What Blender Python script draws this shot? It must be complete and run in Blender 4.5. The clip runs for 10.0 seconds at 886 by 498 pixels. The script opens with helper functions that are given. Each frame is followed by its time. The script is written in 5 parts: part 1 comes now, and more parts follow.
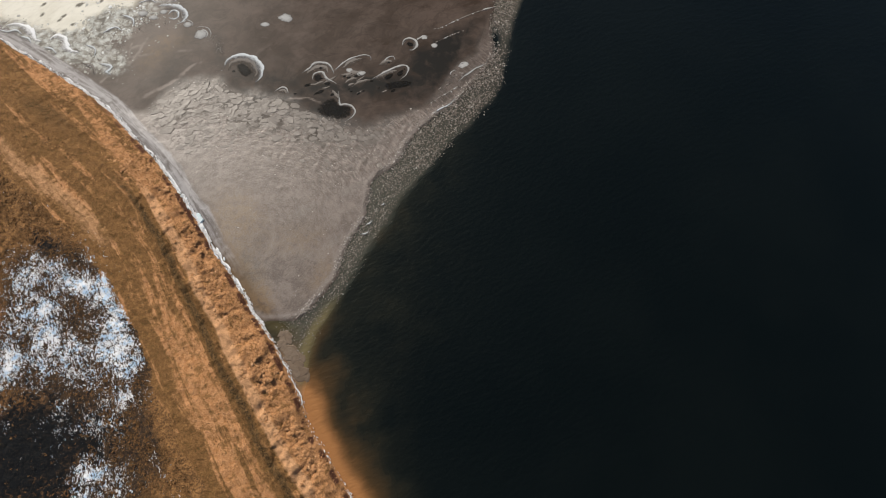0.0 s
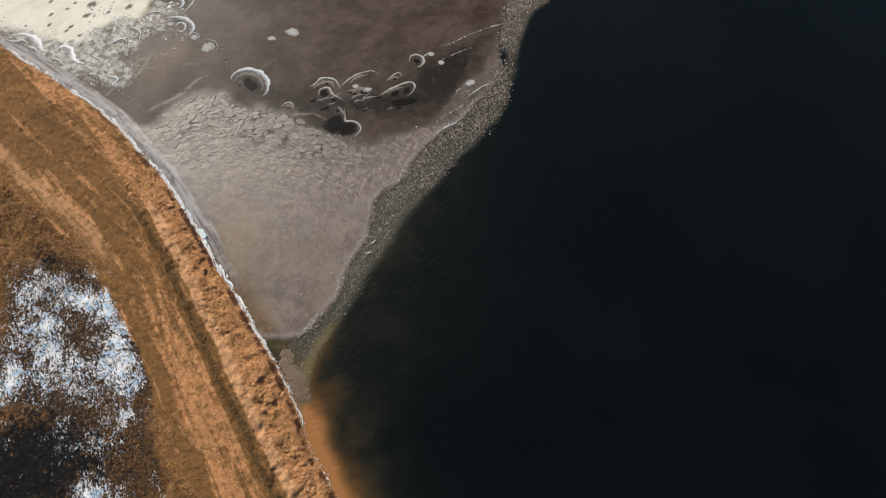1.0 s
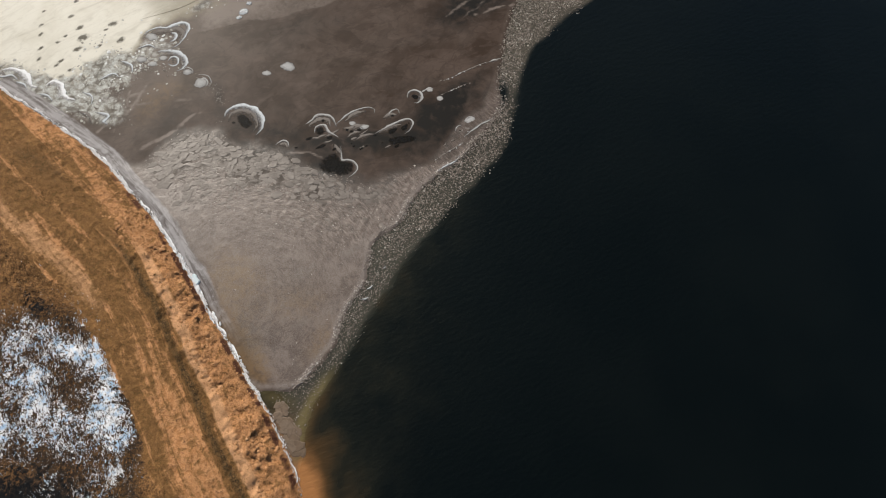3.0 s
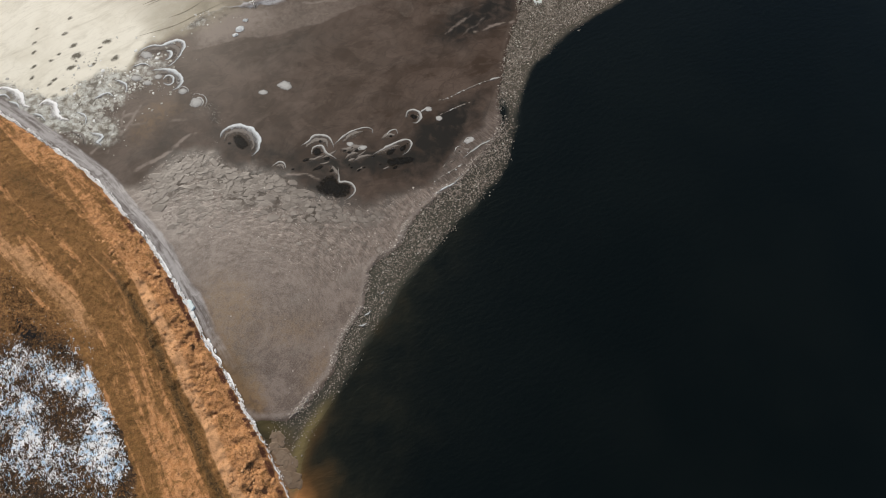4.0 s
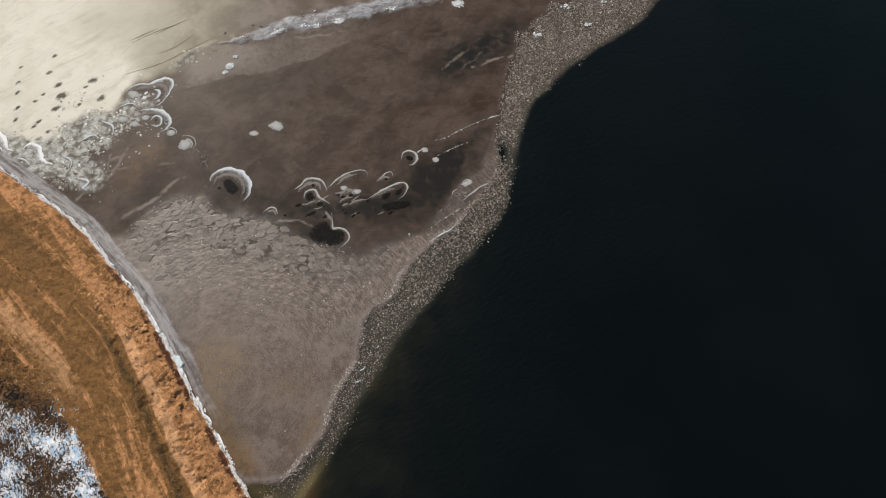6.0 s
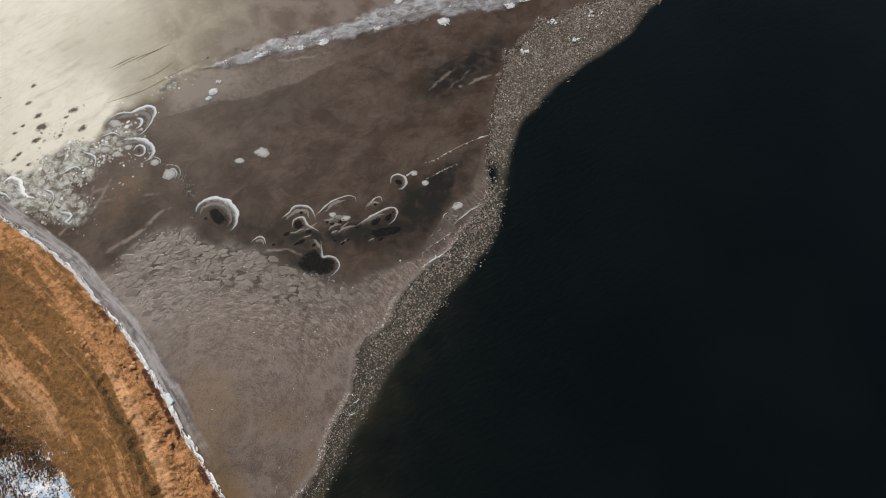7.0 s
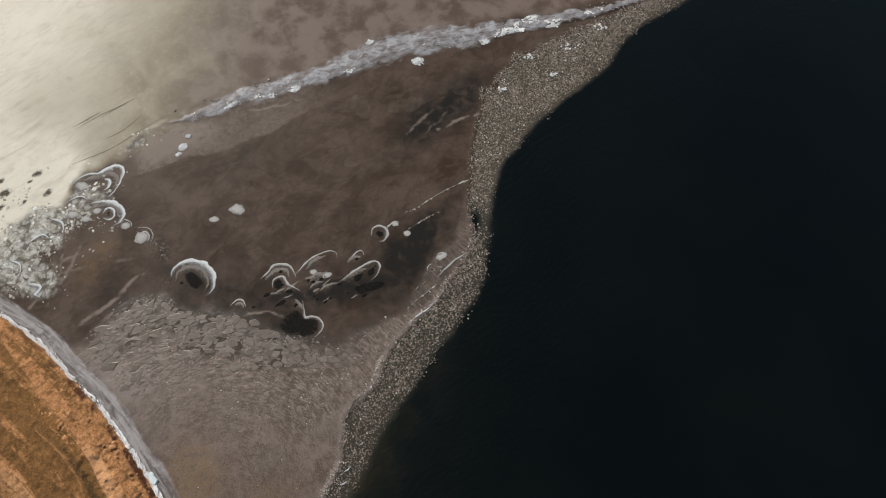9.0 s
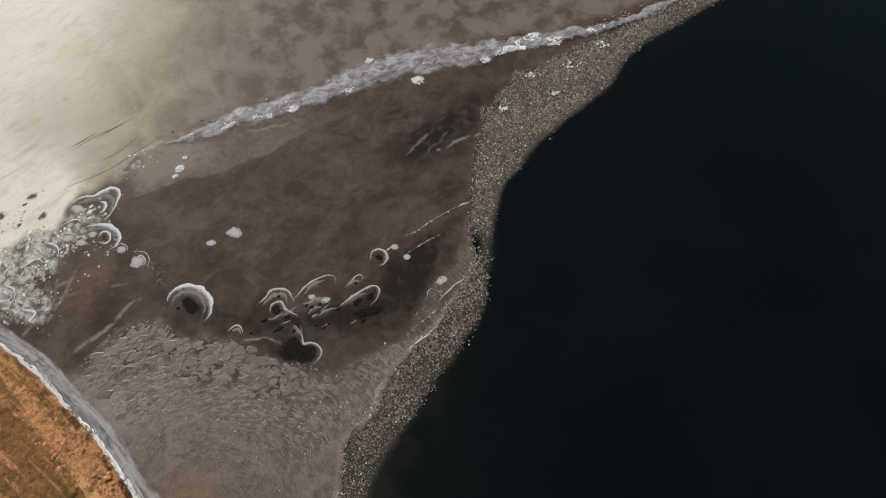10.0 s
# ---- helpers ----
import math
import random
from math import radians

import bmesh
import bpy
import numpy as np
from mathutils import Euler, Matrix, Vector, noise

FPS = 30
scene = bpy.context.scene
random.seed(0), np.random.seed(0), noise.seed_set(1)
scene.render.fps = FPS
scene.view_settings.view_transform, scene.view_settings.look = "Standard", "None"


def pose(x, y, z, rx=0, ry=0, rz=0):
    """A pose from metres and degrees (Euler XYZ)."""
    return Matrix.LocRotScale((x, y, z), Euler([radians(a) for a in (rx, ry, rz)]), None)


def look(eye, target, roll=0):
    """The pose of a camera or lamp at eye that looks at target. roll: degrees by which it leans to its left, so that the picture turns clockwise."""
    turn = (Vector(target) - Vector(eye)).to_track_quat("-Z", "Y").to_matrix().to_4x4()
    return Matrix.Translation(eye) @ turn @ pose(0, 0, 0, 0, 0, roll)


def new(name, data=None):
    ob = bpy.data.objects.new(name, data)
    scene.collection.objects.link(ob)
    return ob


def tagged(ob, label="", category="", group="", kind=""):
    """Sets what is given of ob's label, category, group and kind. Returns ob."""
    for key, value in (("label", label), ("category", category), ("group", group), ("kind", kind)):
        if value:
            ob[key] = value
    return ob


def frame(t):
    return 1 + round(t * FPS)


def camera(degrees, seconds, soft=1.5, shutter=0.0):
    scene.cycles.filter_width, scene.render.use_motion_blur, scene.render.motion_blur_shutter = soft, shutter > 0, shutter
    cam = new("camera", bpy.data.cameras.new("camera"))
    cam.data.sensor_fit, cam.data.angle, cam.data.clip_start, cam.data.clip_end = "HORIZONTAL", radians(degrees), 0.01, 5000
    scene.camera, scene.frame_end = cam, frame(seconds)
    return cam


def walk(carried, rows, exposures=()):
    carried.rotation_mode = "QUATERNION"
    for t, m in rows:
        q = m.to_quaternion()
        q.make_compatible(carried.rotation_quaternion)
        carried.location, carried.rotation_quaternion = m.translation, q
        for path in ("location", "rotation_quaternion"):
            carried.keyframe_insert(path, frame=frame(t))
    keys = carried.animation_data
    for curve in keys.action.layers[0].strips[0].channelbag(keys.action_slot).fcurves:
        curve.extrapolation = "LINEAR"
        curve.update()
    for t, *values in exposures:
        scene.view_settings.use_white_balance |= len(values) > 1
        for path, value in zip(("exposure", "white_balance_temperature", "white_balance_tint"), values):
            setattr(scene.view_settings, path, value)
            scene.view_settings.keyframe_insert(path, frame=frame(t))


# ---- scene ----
cam = camera(74.3, 10.0, soft=1.0)
PATH = [
    (0, (0.426, -4.86, 99.273), (0.424, -4.15, 97.404), 1.7),
    (0.5, (-0.081, -3.054, 100.02), (-0.082, -2.346, 98.15), 2.3),
    (1, (0.043, -0.865, 100.464), (0.033, -0.162, 98.592), 2.1),
    (1.5, (0.003, 1.321, 100.802), (-0.006, 2.02, 98.928), 2.2),
    (2, (-0.023, 3.101, 100.583), (-0.033, 3.806, 98.712), 2.1),
    (2.5, (-0.253, 5.267, 100.684), (-0.259, 5.972, 98.813), 2.4),
    (4, (-0.416, 12.727, 100.88), (-0.422, 13.426, 99.006), 2.4),
    (4.5, (-0.402, 15.319, 100.828), (-0.41, 16.015, 98.953), 2.2),
    (5, (-0.276, 17.638, 100.706), (-0.287, 18.335, 98.831), 2.0),
    (5.5, (-0.21, 20.427, 100.74), (-0.223, 21.118, 98.863), 1.8),
    (7, (0.288, 28.667, 101.169), (0.296, 29.342, 99.286), 1.6),
    (7.5, (0.528, 31.438, 101.499), (0.555, 32.108, 99.615), 1.9),
    (8, (0.89, 34.303, 101.897), (0.936, 34.965, 100.01), 2.1),
    (8.5, (0.937, 36.871, 101.977), (0.989, 37.531, 100.089), 2.2),
    (9, (0.862, 39.284, 102.03), (0.914, 39.944, 100.143), 2.3),
    (9.5, (1.098, 41.633, 101.974), (1.146, 42.294, 100.087), 2.0),
    (10, (1.255, 43.82, 101.858), (1.302, 44.483, 99.971), 1.8),
]
walk(cam, [(t, look(eye, target, roll)) for t, eye, target, roll in PATH], [(0.0, 0.08), (5.0, 0.08), (10.0, 0.0)])

# ---- light ----
SUN_WAY = Vector((-0.66, 0.82, 0.68)).normalized()
sun_height = math.asin(SUN_WAY.z)
sun_turn = math.atan2(SUN_WAY.x, SUN_WAY.y)
world = bpy.data.worlds.new("winter_sky")
scene.world = world
world.use_nodes = True
sky = world.node_tree.nodes.new("ShaderNodeTexSky")
sky.sky_type, sky.sun_disc = "NISHITA", False
sky.sun_elevation, sky.sun_rotation = sun_height, sun_turn
sky.air_density, sky.dust_density = 1.0, 1.2
back = world.node_tree.nodes["Background"]
back.inputs["Strength"].default_value = 0.055
world.node_tree.links.new(sky.outputs[0], back.inputs["Color"])
sun_data = bpy.data.lights.new("sun", "SUN")
sun_data.energy, sun_data.angle, sun_data.color = 4.7, radians(0.6), (1.0, 0.915, 0.80)
sun = new("sun", sun_data)
sun.matrix_world = look(SUN_WAY * 300, (0, 0, 0))


# ---- curves and fields ----
def spline(points, step=0.8):
    """A smooth line through a few control points."""
    p = np.array(points, float)
    p = np.vstack([2 * p[0] - p[1], p, 2 * p[-1] - p[-2]])
    out = []
    for a, b, c, d in zip(p[:-3], p[1:-2], p[2:-1], p[3:]):
        n = max(2, int(np.linalg.norm(c - b) / step))
        s = np.linspace(0, 1, n, endpoint=False)[:, None]
        out.append(0.5 * (2 * b + (c - a) * s + (2 * a - 5 * b + 4 * c - d) * s**2 + (3 * b - a - 3 * c + d) * s**3))
    return np.vstack(out + [p[-2:-1]])


def lengthened(line, far=3000.0):
    a, b = line[0] - line[4], line[-1] - line[-5]
    return np.vstack([line[0] + a / np.linalg.norm(a) * far, line, line[-1] + b / np.linalg.norm(b) * far])


def side(line, px, py):
    """Signed distance to a line, positive on its left."""
    best, sign = np.full(px.shape, 1e12), np.ones(px.shape)
    for a, b in zip(line[:-1], line[1:]):
        d = b - a
        s = np.clip(((px - a[0]) * d[0] + (py - a[1]) * d[1]) / (d @ d), 0, 1)
        far = (px - a[0] - s * d[0]) ** 2 + (py - a[1] - s * d[1]) ** 2
        near = far < best
        best = np.where(near, far, best)
        sign = np.where(near, np.sign(d[0] * (py - a[1]) - d[1] * (px - a[0])), sign)
    return np.sqrt(best) * sign


def lattice(ix, iy, seed):
    h = (ix.astype(np.int64) * 374761393 + iy.astype(np.int64) * 668265263 + seed * 974634377) & 0x7FFFFFFF
    h = ((h ^ (h >> 13)) * 1274126177) & 0x7FFFFFFF
    return ((h ^ (h >> 16)) & 0xFFFF) / 65535.0


def grain(px, py, size, seed=0):
    """Value noise from 0 to 1 with blobs of the given size in metres."""
    u, v = px / size, py / size
    ix, iy = np.floor(u), np.floor(v)
    fx, fy = u - ix, v - iy
    fx, fy = fx * fx * (3 - 2 * fx), fy * fy * (3 - 2 * fy)
    a, b = lattice(ix, iy, seed), lattice(ix + 1, iy, seed)
    c, d = lattice(ix, iy + 1, seed), lattice(ix + 1, iy + 1, seed)
    return (a * (1 - fx) + b * fx) * (1 - fy) + (c * (1 - fx) + d * fx) * fy


def cloudy(px, py, size, seed=0, octaves=4):
    total, weight, amount = 0, 0, 1.0
    for n in range(octaves):
        c, s = math.cos(n * 0.9 + 0.4), math.sin(n * 0.9 + 0.4)
        total = total + amount * grain(px * c - py * s, px * s + py * c, size / 2**n, seed + 17 * n)
        weight, amount = weight + amount, amount * 0.55
    return total / weight


def step(lo, hi, v):
    s = np.clip((v - lo) / (hi - lo), 0, 1)
    return s * s * (3 - 2 * s)


def blob(px, py, x, y, rx, ry, turn=0.0):
    c, s = math.cos(radians(turn)), math.sin(radians(turn))
    u, v = ((px - x) * c + (py - y) * s) / rx, (-(px - x) * s + (py - y) * c) / ry
    return np.exp(-(u * u + v * v))


def axis(lo, hi, pitch, far_lo, far_hi):
    """Coordinates that are fine between lo and hi and widen out to the horizon."""
    def run(reach):
        out, d = [], pitch
        total = 0
        while total < reach:
            d *= 1.35
            total += d
            out.append(total)
        return np.array(out)
    fine = np.arange(lo, hi + pitch / 2, pitch)
    return np.concatenate([lo - run(lo - far_lo)[::-1], fine, hi + run(far_hi - hi)])


def coarse_side(line, px, py, xs, ys):
    """side() worked out on a thinned grid and spread between."""
    tx = np.unique(np.concatenate([xs[::4], xs[-1:]]))
    ty = np.unique(np.concatenate([ys[::4], ys[-1:]]))
    gx, gy = np.meshgrid(tx, ty)
    f = side(line, gx, gy)
    rows = np.stack([np.interp(xs, tx, r) for r in f])
    i = np.clip(np.searchsorted(ty, ys, "right") - 1, 0, len(ty) - 2)
    s = ((ys - ty[i]) / (ty[i + 1] - ty[i]))[:, None]
    return rows[i] * (1 - s) + rows[i + 1] * s


def sheet(name, px, py, pz, keep, fields, material, smooth=True):
    """A grid of quads as one mesh, with float fields for its material."""
    ny, nx = px.shape
    idx = np.arange(nx * ny).reshape(ny, nx)
    quads = np.stack([idx[:-1, :-1], idx[:-1, 1:], idx[1:, 1:], idx[1:, :-1]], -1).reshape(-1, 4)
    if keep is not None:
        flat = keep.ravel()
        quads = quads[flat[quads].all(1)]
    used, quads = np.unique(quads, return_inverse=True)
    quads = quads.reshape(-1, 4)
    co = np.stack([px.ravel(), py.ravel(), pz.ravel()], -1)[used].astype(np.float32)
    me = bpy.data.meshes.new(name)
    me.vertices.add(len(co))
    me.vertices.foreach_set("co", co.ravel())
    me.loops.add(quads.size)
    me.loops.foreach_set("vertex_index", quads.ravel().astype(np.int32))
    me.polygons.add(len(quads))
    me.polygons.foreach_set("loop_start", np.arange(0, quads.size, 4, dtype=np.int32))
    me.polygons.foreach_set("use_smooth", np.full(len(quads), smooth))
    me.update(calc_edges=True)
    for key, f in fields.items():
        me.attributes.new(key, "FLOAT", "POINT").data.foreach_set("value", f.ravel()[used].astype(np.float32))
    me.materials.append(material)
    return new(name, me)


# Control points of the shore, the verge and the ice, in metres.
SHORE = lengthened(spline([(-93.3, 76.3), (-86.3, 72.3), (-79.4, 68.3), (-71.2, 63.2), (-66.5, 59.8), (-62.2, 55.6), (-58.0, 51.8), (-53.9, 47.7), (-50.5, 43.7), (-47.0, 39.4), (-43.6, 35.0), (-40.9, 31.0), (-37.7, 27.3), (-34.6, 23.2), (-32.1, 19.6), (-29.1, 16.2), (-26.7, 12.4), (-24.4, 8.9), (-22.0, 4.8), (-20.2, 0.8), (-17.5, -2.5), (-14.9, -6.3), (-12.7, -9.2)]))
STRIP = lengthened(spline([(-68.6, 50.4), (-63.2, 45.7), (-58.7, 42.3), (-55.2, 38.7), (-52.5, 35.1), (-49.1, 30.9), (-46.2, 26.2), (-43.3, 21.6), (-39.5, 16.3), (-36.7, 11.6), (-33.1, 6.6), (-29.6, 1.4), (-26.7, -2.9), (-23.5, -6.9), (-21.4, -9.5)]))
MEADOW = lengthened(spline([(-83.5, 46.0), (-79.8, 43.2), (-75.4, 40.0), (-70.9, 36.7), (-67.8, 34.6), (-63.8, 30.9), (-60.9, 27.3), (-58.2, 24.2), (-55.3, 20.2), (-51.8, 15.4), (-49.1, 10.7), (-47.0, 6.2), (-44.0, 0.9), (-41.0, -3.3), (-37.5, -7.3), (-35.8, -9.9)]))
OUTER = lengthened(spline([(68.7, 135.0), (63.1, 132.1), (56.2, 127.8), (49.4, 123.7), (43.9, 118.9), (40.8, 114.1), (36.9, 110.9), (32.4, 107.0), (26.8, 102.7), (23.0, 99.0), (19.9, 95.4), (16.3, 90.7), (14.2, 83.0), (13.2, 76.2), (11.8, 69.1), (10.3, 64.9), (6.9, 60.2), (3.6, 56.2), (0.9, 52.9), (-3.8, 46.6), (-7.2, 41.2), (-9.5, 36.0), (-12.8, 30.9), (-14.5, 27.1), (-17.1, 22.3), (-19.2, 18.7), (-20.8, 15.2), (-21.2, 11.8), (-21.4, 8.0)]))
INNER = lengthened(spline([(54.7, 133.9), (47.9, 129.6), (42.6, 126.8), (36.3, 124.8), (31.2, 122.1), (26.3, 119.8), (23.7, 118.0), (20.5, 117.4), (19.3, 114.6), (16.6, 112.2), (16.0, 109.7), (13.4, 109.0), (13.0, 104.8), (11.2, 100.1), (10.4, 95.8), (9.8, 89.8), (8.8, 84.0), (9.1, 79.5), (9.2, 76.2), (7.7, 73.1), (5.0, 69.0), (2.3, 65.5), (-1.6, 61.8), (-5.3, 57.8), (-7.9, 53.8), (-9.3, 50.1), (-13.4, 46.9), (-14.2, 43.3), (-14.4, 38.6), (-16.7, 34.6), (-17.9, 31.2), (-18.5, 27.2), (-20.3, 24.4), (-21.9, 22.0), (-23.8, 19.7), (-25.4, 18.9), (-28.3, 18.8), (-30.2, 18.7), (-31.8, 19.2), (-33.5, 19.6)]))
RIDGE = spline([(-56.6, 99.4), (-53.7, 102.0), (-48.9, 103.4), (-44.1, 104.8), (-38.2, 107.3), (-32.8, 109.3), (-25.0, 111.6), (-16.0, 114.9), (-6.7, 118.5), (2.7, 120.7), (13.3, 122.0), (21.9, 124.6), (30.4, 126.0), (37.9, 127.7), (45.6, 130.4), (54.8, 134.2), (75.0, 143.0)])
FROST = lengthened(spline([(-94.7, 81.0), (-90.8, 80.1), (-85.6, 78.4), (-75.6, 76.3), (-68.3, 83.5), (-66.6, 88.5), (-65.0, 91.9), (-57.5, 98.2), (-52.3, 104.2), (-49.5, 108.6), (-46.9, 115.7), (-46.1, 125.4), (-43.2, 138.5)]))
ROUGH = lengthened(spline([(-75.3, 65.7), (-60.3, 59.6), (-56.6, 63.7), (-51.6, 67.3), (-44.5, 66.2), (-38.6, 64.4), (-30.5, 63.4), (-25.6, 60.3), (-16.5, 58.0), (-11.0, 59.5), (-5.0, 63.0), (0.0, 64.3)]))


# ---- materials ----
class Nodes:
    """A short hand for node trees."""

    def __init__(self, name):
        self.mat = bpy.data.materials.new(name)
        self.mat.use_nodes = True
        self.tree = self.mat.node_tree
        self.bsdf = self.tree.nodes["Principled BSDF"]
        self.out = self.tree.nodes["Material Output"]
        self.place = self.tree.nodes.new("ShaderNodeTexCoord").outputs["Object"]

    def put(self, socket, value):
        if isinstance(value, bpy.types.NodeSocket):
            self.tree.links.new(value, socket)
        elif isinstance(value, tuple) and len(value) == 3 and len(socket.default_value) == 4:
            socket.default_value = (*value, 1)
        else:
            socket.default_value = value

    def attr(self, name):
        n = self.tree.nodes.new("ShaderNodeAttribute")
        n.attribute_name = name
        return n.outputs["Fac"]

    def noise(self, scale, detail=4.0, rough=0.55, warp=0.0, place=None):
        n = self.tree.nodes.new("ShaderNodeTexNoise")
        self.put(n.inputs["Vector"], place or self.place)
        for key, v in (("Scale", scale), ("Detail", detail), ("Roughness", rough), ("Distortion", warp)):
            n.inputs[key].default_value = v
        return n.outputs["Fac"]

    def cells(self, scale, feature="F1", place=None):
        n = self.tree.nodes.new("ShaderNodeTexVoronoi")
        n.feature = feature
        self.put(n.inputs["Vector"], place or self.place)
        n.inputs["Scale"].default_value = scale
        return n.outputs["Distance"]

    def stretched(self, turn, along, across):
        n = self.tree.nodes.new("ShaderNodeMapping")
        n.vector_type = "TEXTURE"
        n.inputs["Rotation"].default_value = (0, 0, radians(turn))
        n.inputs["Scale"].default_value = (1 / along, 1 / across, 1)
        self.put(n.inputs["Vector"], self.place)
        return n.outputs[0]

    def joined(self, x, y):
        n = self.tree.nodes.new("ShaderNodeCombineXYZ")
        self.put(n.inputs[0], x)
        self.put(n.inputs[1], y)
        return n.outputs[0]

    def math(self, op, a, b=0.0, c=0.0):
        n = self.tree.nodes.new("ShaderNodeMath")
        n.operation = op
        for s, v in zip(n.inputs, (a, b, c)):
            self.put(s, v)
        return n.outputs[0]

    def ramp(self, v, lo, hi, to_lo=0.0, to_hi=1.0):
        n = self.tree.nodes.new("ShaderNodeMapRange")
        n.interpolation_type = "SMOOTHSTEP"
        for s, x in zip(n.inputs, (v, lo, hi, to_lo, to_hi)):
            self.put(s, x)
        return n.outputs[0]

    def mix(self, fac, a, b, blend="MIX"):
        n = self.tree.nodes.new("ShaderNodeMix")
        n.data_type, n.blend_type = "RGBA", blend
        self.put(n.inputs[0], fac)
        self.put(n.inputs[6], a)
        self.put(n.inputs[7], b)
        return n.outputs[2]

    def bump(self, height, strength, distance, normal=None):
        n = self.tree.nodes.new("ShaderNodeBump")
        n.inputs["Strength"].default_value, n.inputs["Distance"].default_value = strength, distance
        self.put(n.inputs["Height"], height)
        if normal:
            self.put(n.inputs["Normal"], normal)
        return n.outputs[0]

    def random(self):
        return self.tree.nodes.new("ShaderNodeObjectInfo").outputs["Random"]

    def island(self):
        return self.tree.nodes.new("ShaderNodeNewGeometry").outputs["Random Per Island"]

    def done(self, color, rough=0.8, normal=None, specular=0.5):
        self.put(self.bsdf.inputs["Base Color"], color)
        self.put(self.bsdf.inputs["Roughness"], rough)
        self.put(self.bsdf.inputs["Specular IOR Level"], specular)
        if normal:
            self.put(self.bsdf.inputs["Normal"], normal)
        return self.mat

    def thin_out(self, cover):
        """Lets what lies below show through where the cover is thin."""
        clear = self.tree.nodes.new("ShaderNodeBsdfTransparent")
        n = self.tree.nodes.new("ShaderNodeMixShader")
        self.put(n.inputs[0], cover)
        self.put(n.inputs[1], clear.outputs[0])
        self.put(n.inputs[2], self.bsdf.outputs[0])
        self.put(self.out.inputs["Surface"], n.outputs[0])
        return self.mat


def soil_material():
    n = Nodes("soil_and_grass")
    lane = n.joined(n.attr("across"), n.math("MULTIPLY", n.attr("along"), 0.11))
    streaks, thin = n.noise(0.75, 5, 0.6, 0.5, lane), n.noise(2.4, 4, 0.6, 0.3, lane)
    fine, mid = n.noise(4.5, 6, 0.75), n.noise(1.2, 6, 0.66, 0.5)
    clumps = n.noise(2.4, 5, 0.7, 0.4)
    def wavy(v, amount, base):
        return n.math("ADD", v, n.math("MULTIPLY", n.math("SUBTRACT", base, 0.5), amount))
    sand = n.mix(n.ramp(mid, 0.3, 0.7), (0.50, 0.235, 0.092), (0.68, 0.355, 0.168))
    sand = n.mix(n.ramp(fine, 0.45, 0.70, 0, 0.6), sand, (0.25, 0.115, 0.048))
    grass = n.mix(n.ramp(mid, 0.3, 0.7), (0.165, 0.084, 0.029), (0.345, 0.176, 0.064))
    grass = n.mix(n.ramp(thin, 0.5, 0.7, 0, 0.6), grass, (0.29, 0.148, 0.058))
    grass = n.mix(n.ramp(fine, 0.42, 0.68, 0, 0.65), grass, (0.075, 0.048, 0.017))
    color = n.mix(n.ramp(wavy(wavy(wavy(n.attr("bare"), n.math("SUBTRACT", 2.0, n.math("MULTIPLY", n.attr("bank"), 1.7)), streaks), 0.6, mid), n.math("MULTIPLY", n.attr("bank"), 2.0), clumps), 0.32, 0.68), grass, sand)
    color = n.mix(n.ramp(clumps, 0.57, 0.66, 0, 0.5), color, (0.12, 0.066, 0.026))
    color = n.mix(n.ramp(clumps, 0.30, 0.40, 0.4, 0.0), color, (0.46, 0.235, 0.10))
    tufts = n.noise(0.85, 5, 0.62, 0.5)
    color = n.mix(n.ramp(tufts, 0.53, 0.62, 0, 0.55), color, n.mix(n.ramp(fine, 0.4, 0.65), (0.20, 0.105, 0.030), (0.085, 0.055, 0.020)))
    pale = n.mix(n.ramp(fine, 0.35, 0.7), (0.70, 0.395, 0.205), (0.54, 0.295, 0.145))
    color = n.mix(n.ramp(wavy(wavy(n.attr("path"), 0.8, streaks), 0.6, mid), 0.35, 0.85), color, pale)
    olive = n.mix(n.ramp(clumps, 0.36, 0.62), (0.050, 0.034, 0.016), (0.20, 0.112, 0.043))
    olive = n.mix(n.ramp(fine, 0.45, 0.66, 0, 0.6), olive, (0.035, 0.026, 0.014))
    color = n.mix(n.ramp(wavy(wavy(n.attr("turf"), 1.0, mid), 0.6, streaks), 0.35, 0.8), color, olive)
    blades = n.noise(2.0, 6, 0.68, 1.6)
    heath = n.mix(n.ramp(blades, 0.38, 0.60), (0.125, 0.066, 0.027), (0.36, 0.185, 0.070))
    heath = n.mix(n.ramp(fine, 0.50, 0.66, 0, 0.55), heath, (0.060, 0.036, 0.019))
    sodden = n.mix(n.ramp(blades, 0.40, 0.62), (0.016, 0.014, 0.013), (0.105, 0.060, 0.030))
    heath = n.mix(n.ramp(wavy(n.attr("wet"), 0.9, mid), 0.30, 0.75), heath, sodden)
    color = n.mix(n.ramp(wavy(n.attr("heath"), 0.5, mid), 0.35, 0.65), color, heath)
    speck = n.noise(8.0, 4, 0.75)
    color = n.mix(n.ramp(speck, 0.52, 0.68, 0, 0.45), color, (0.07, 0.038, 0.018))
    color = n.mix(n.ramp(speck, 0.32, 0.46, 0.3, 0.0), color, (0.50, 0.28, 0.13))
    black_patch = n.mix(n.ramp(clumps, 0.45, 0.66), (0.003, 0.0045, 0.007), (0.018, 0.015, 0.013))
    color = n.mix(n.ramp(wavy(n.attr("black_patch"), 2.6, mid), 0.25, 0.85), color, black_patch)
    color = n.mix(n.ramp(wavy(n.attr("damp"), 0.5, mid), 0.15, 0.8), color, (0.095, 0.038, 0.022))
    flakes = n.noise(2.7, 6, 0.70, 1.3, n.stretched(-62, 0.62, 1.0))
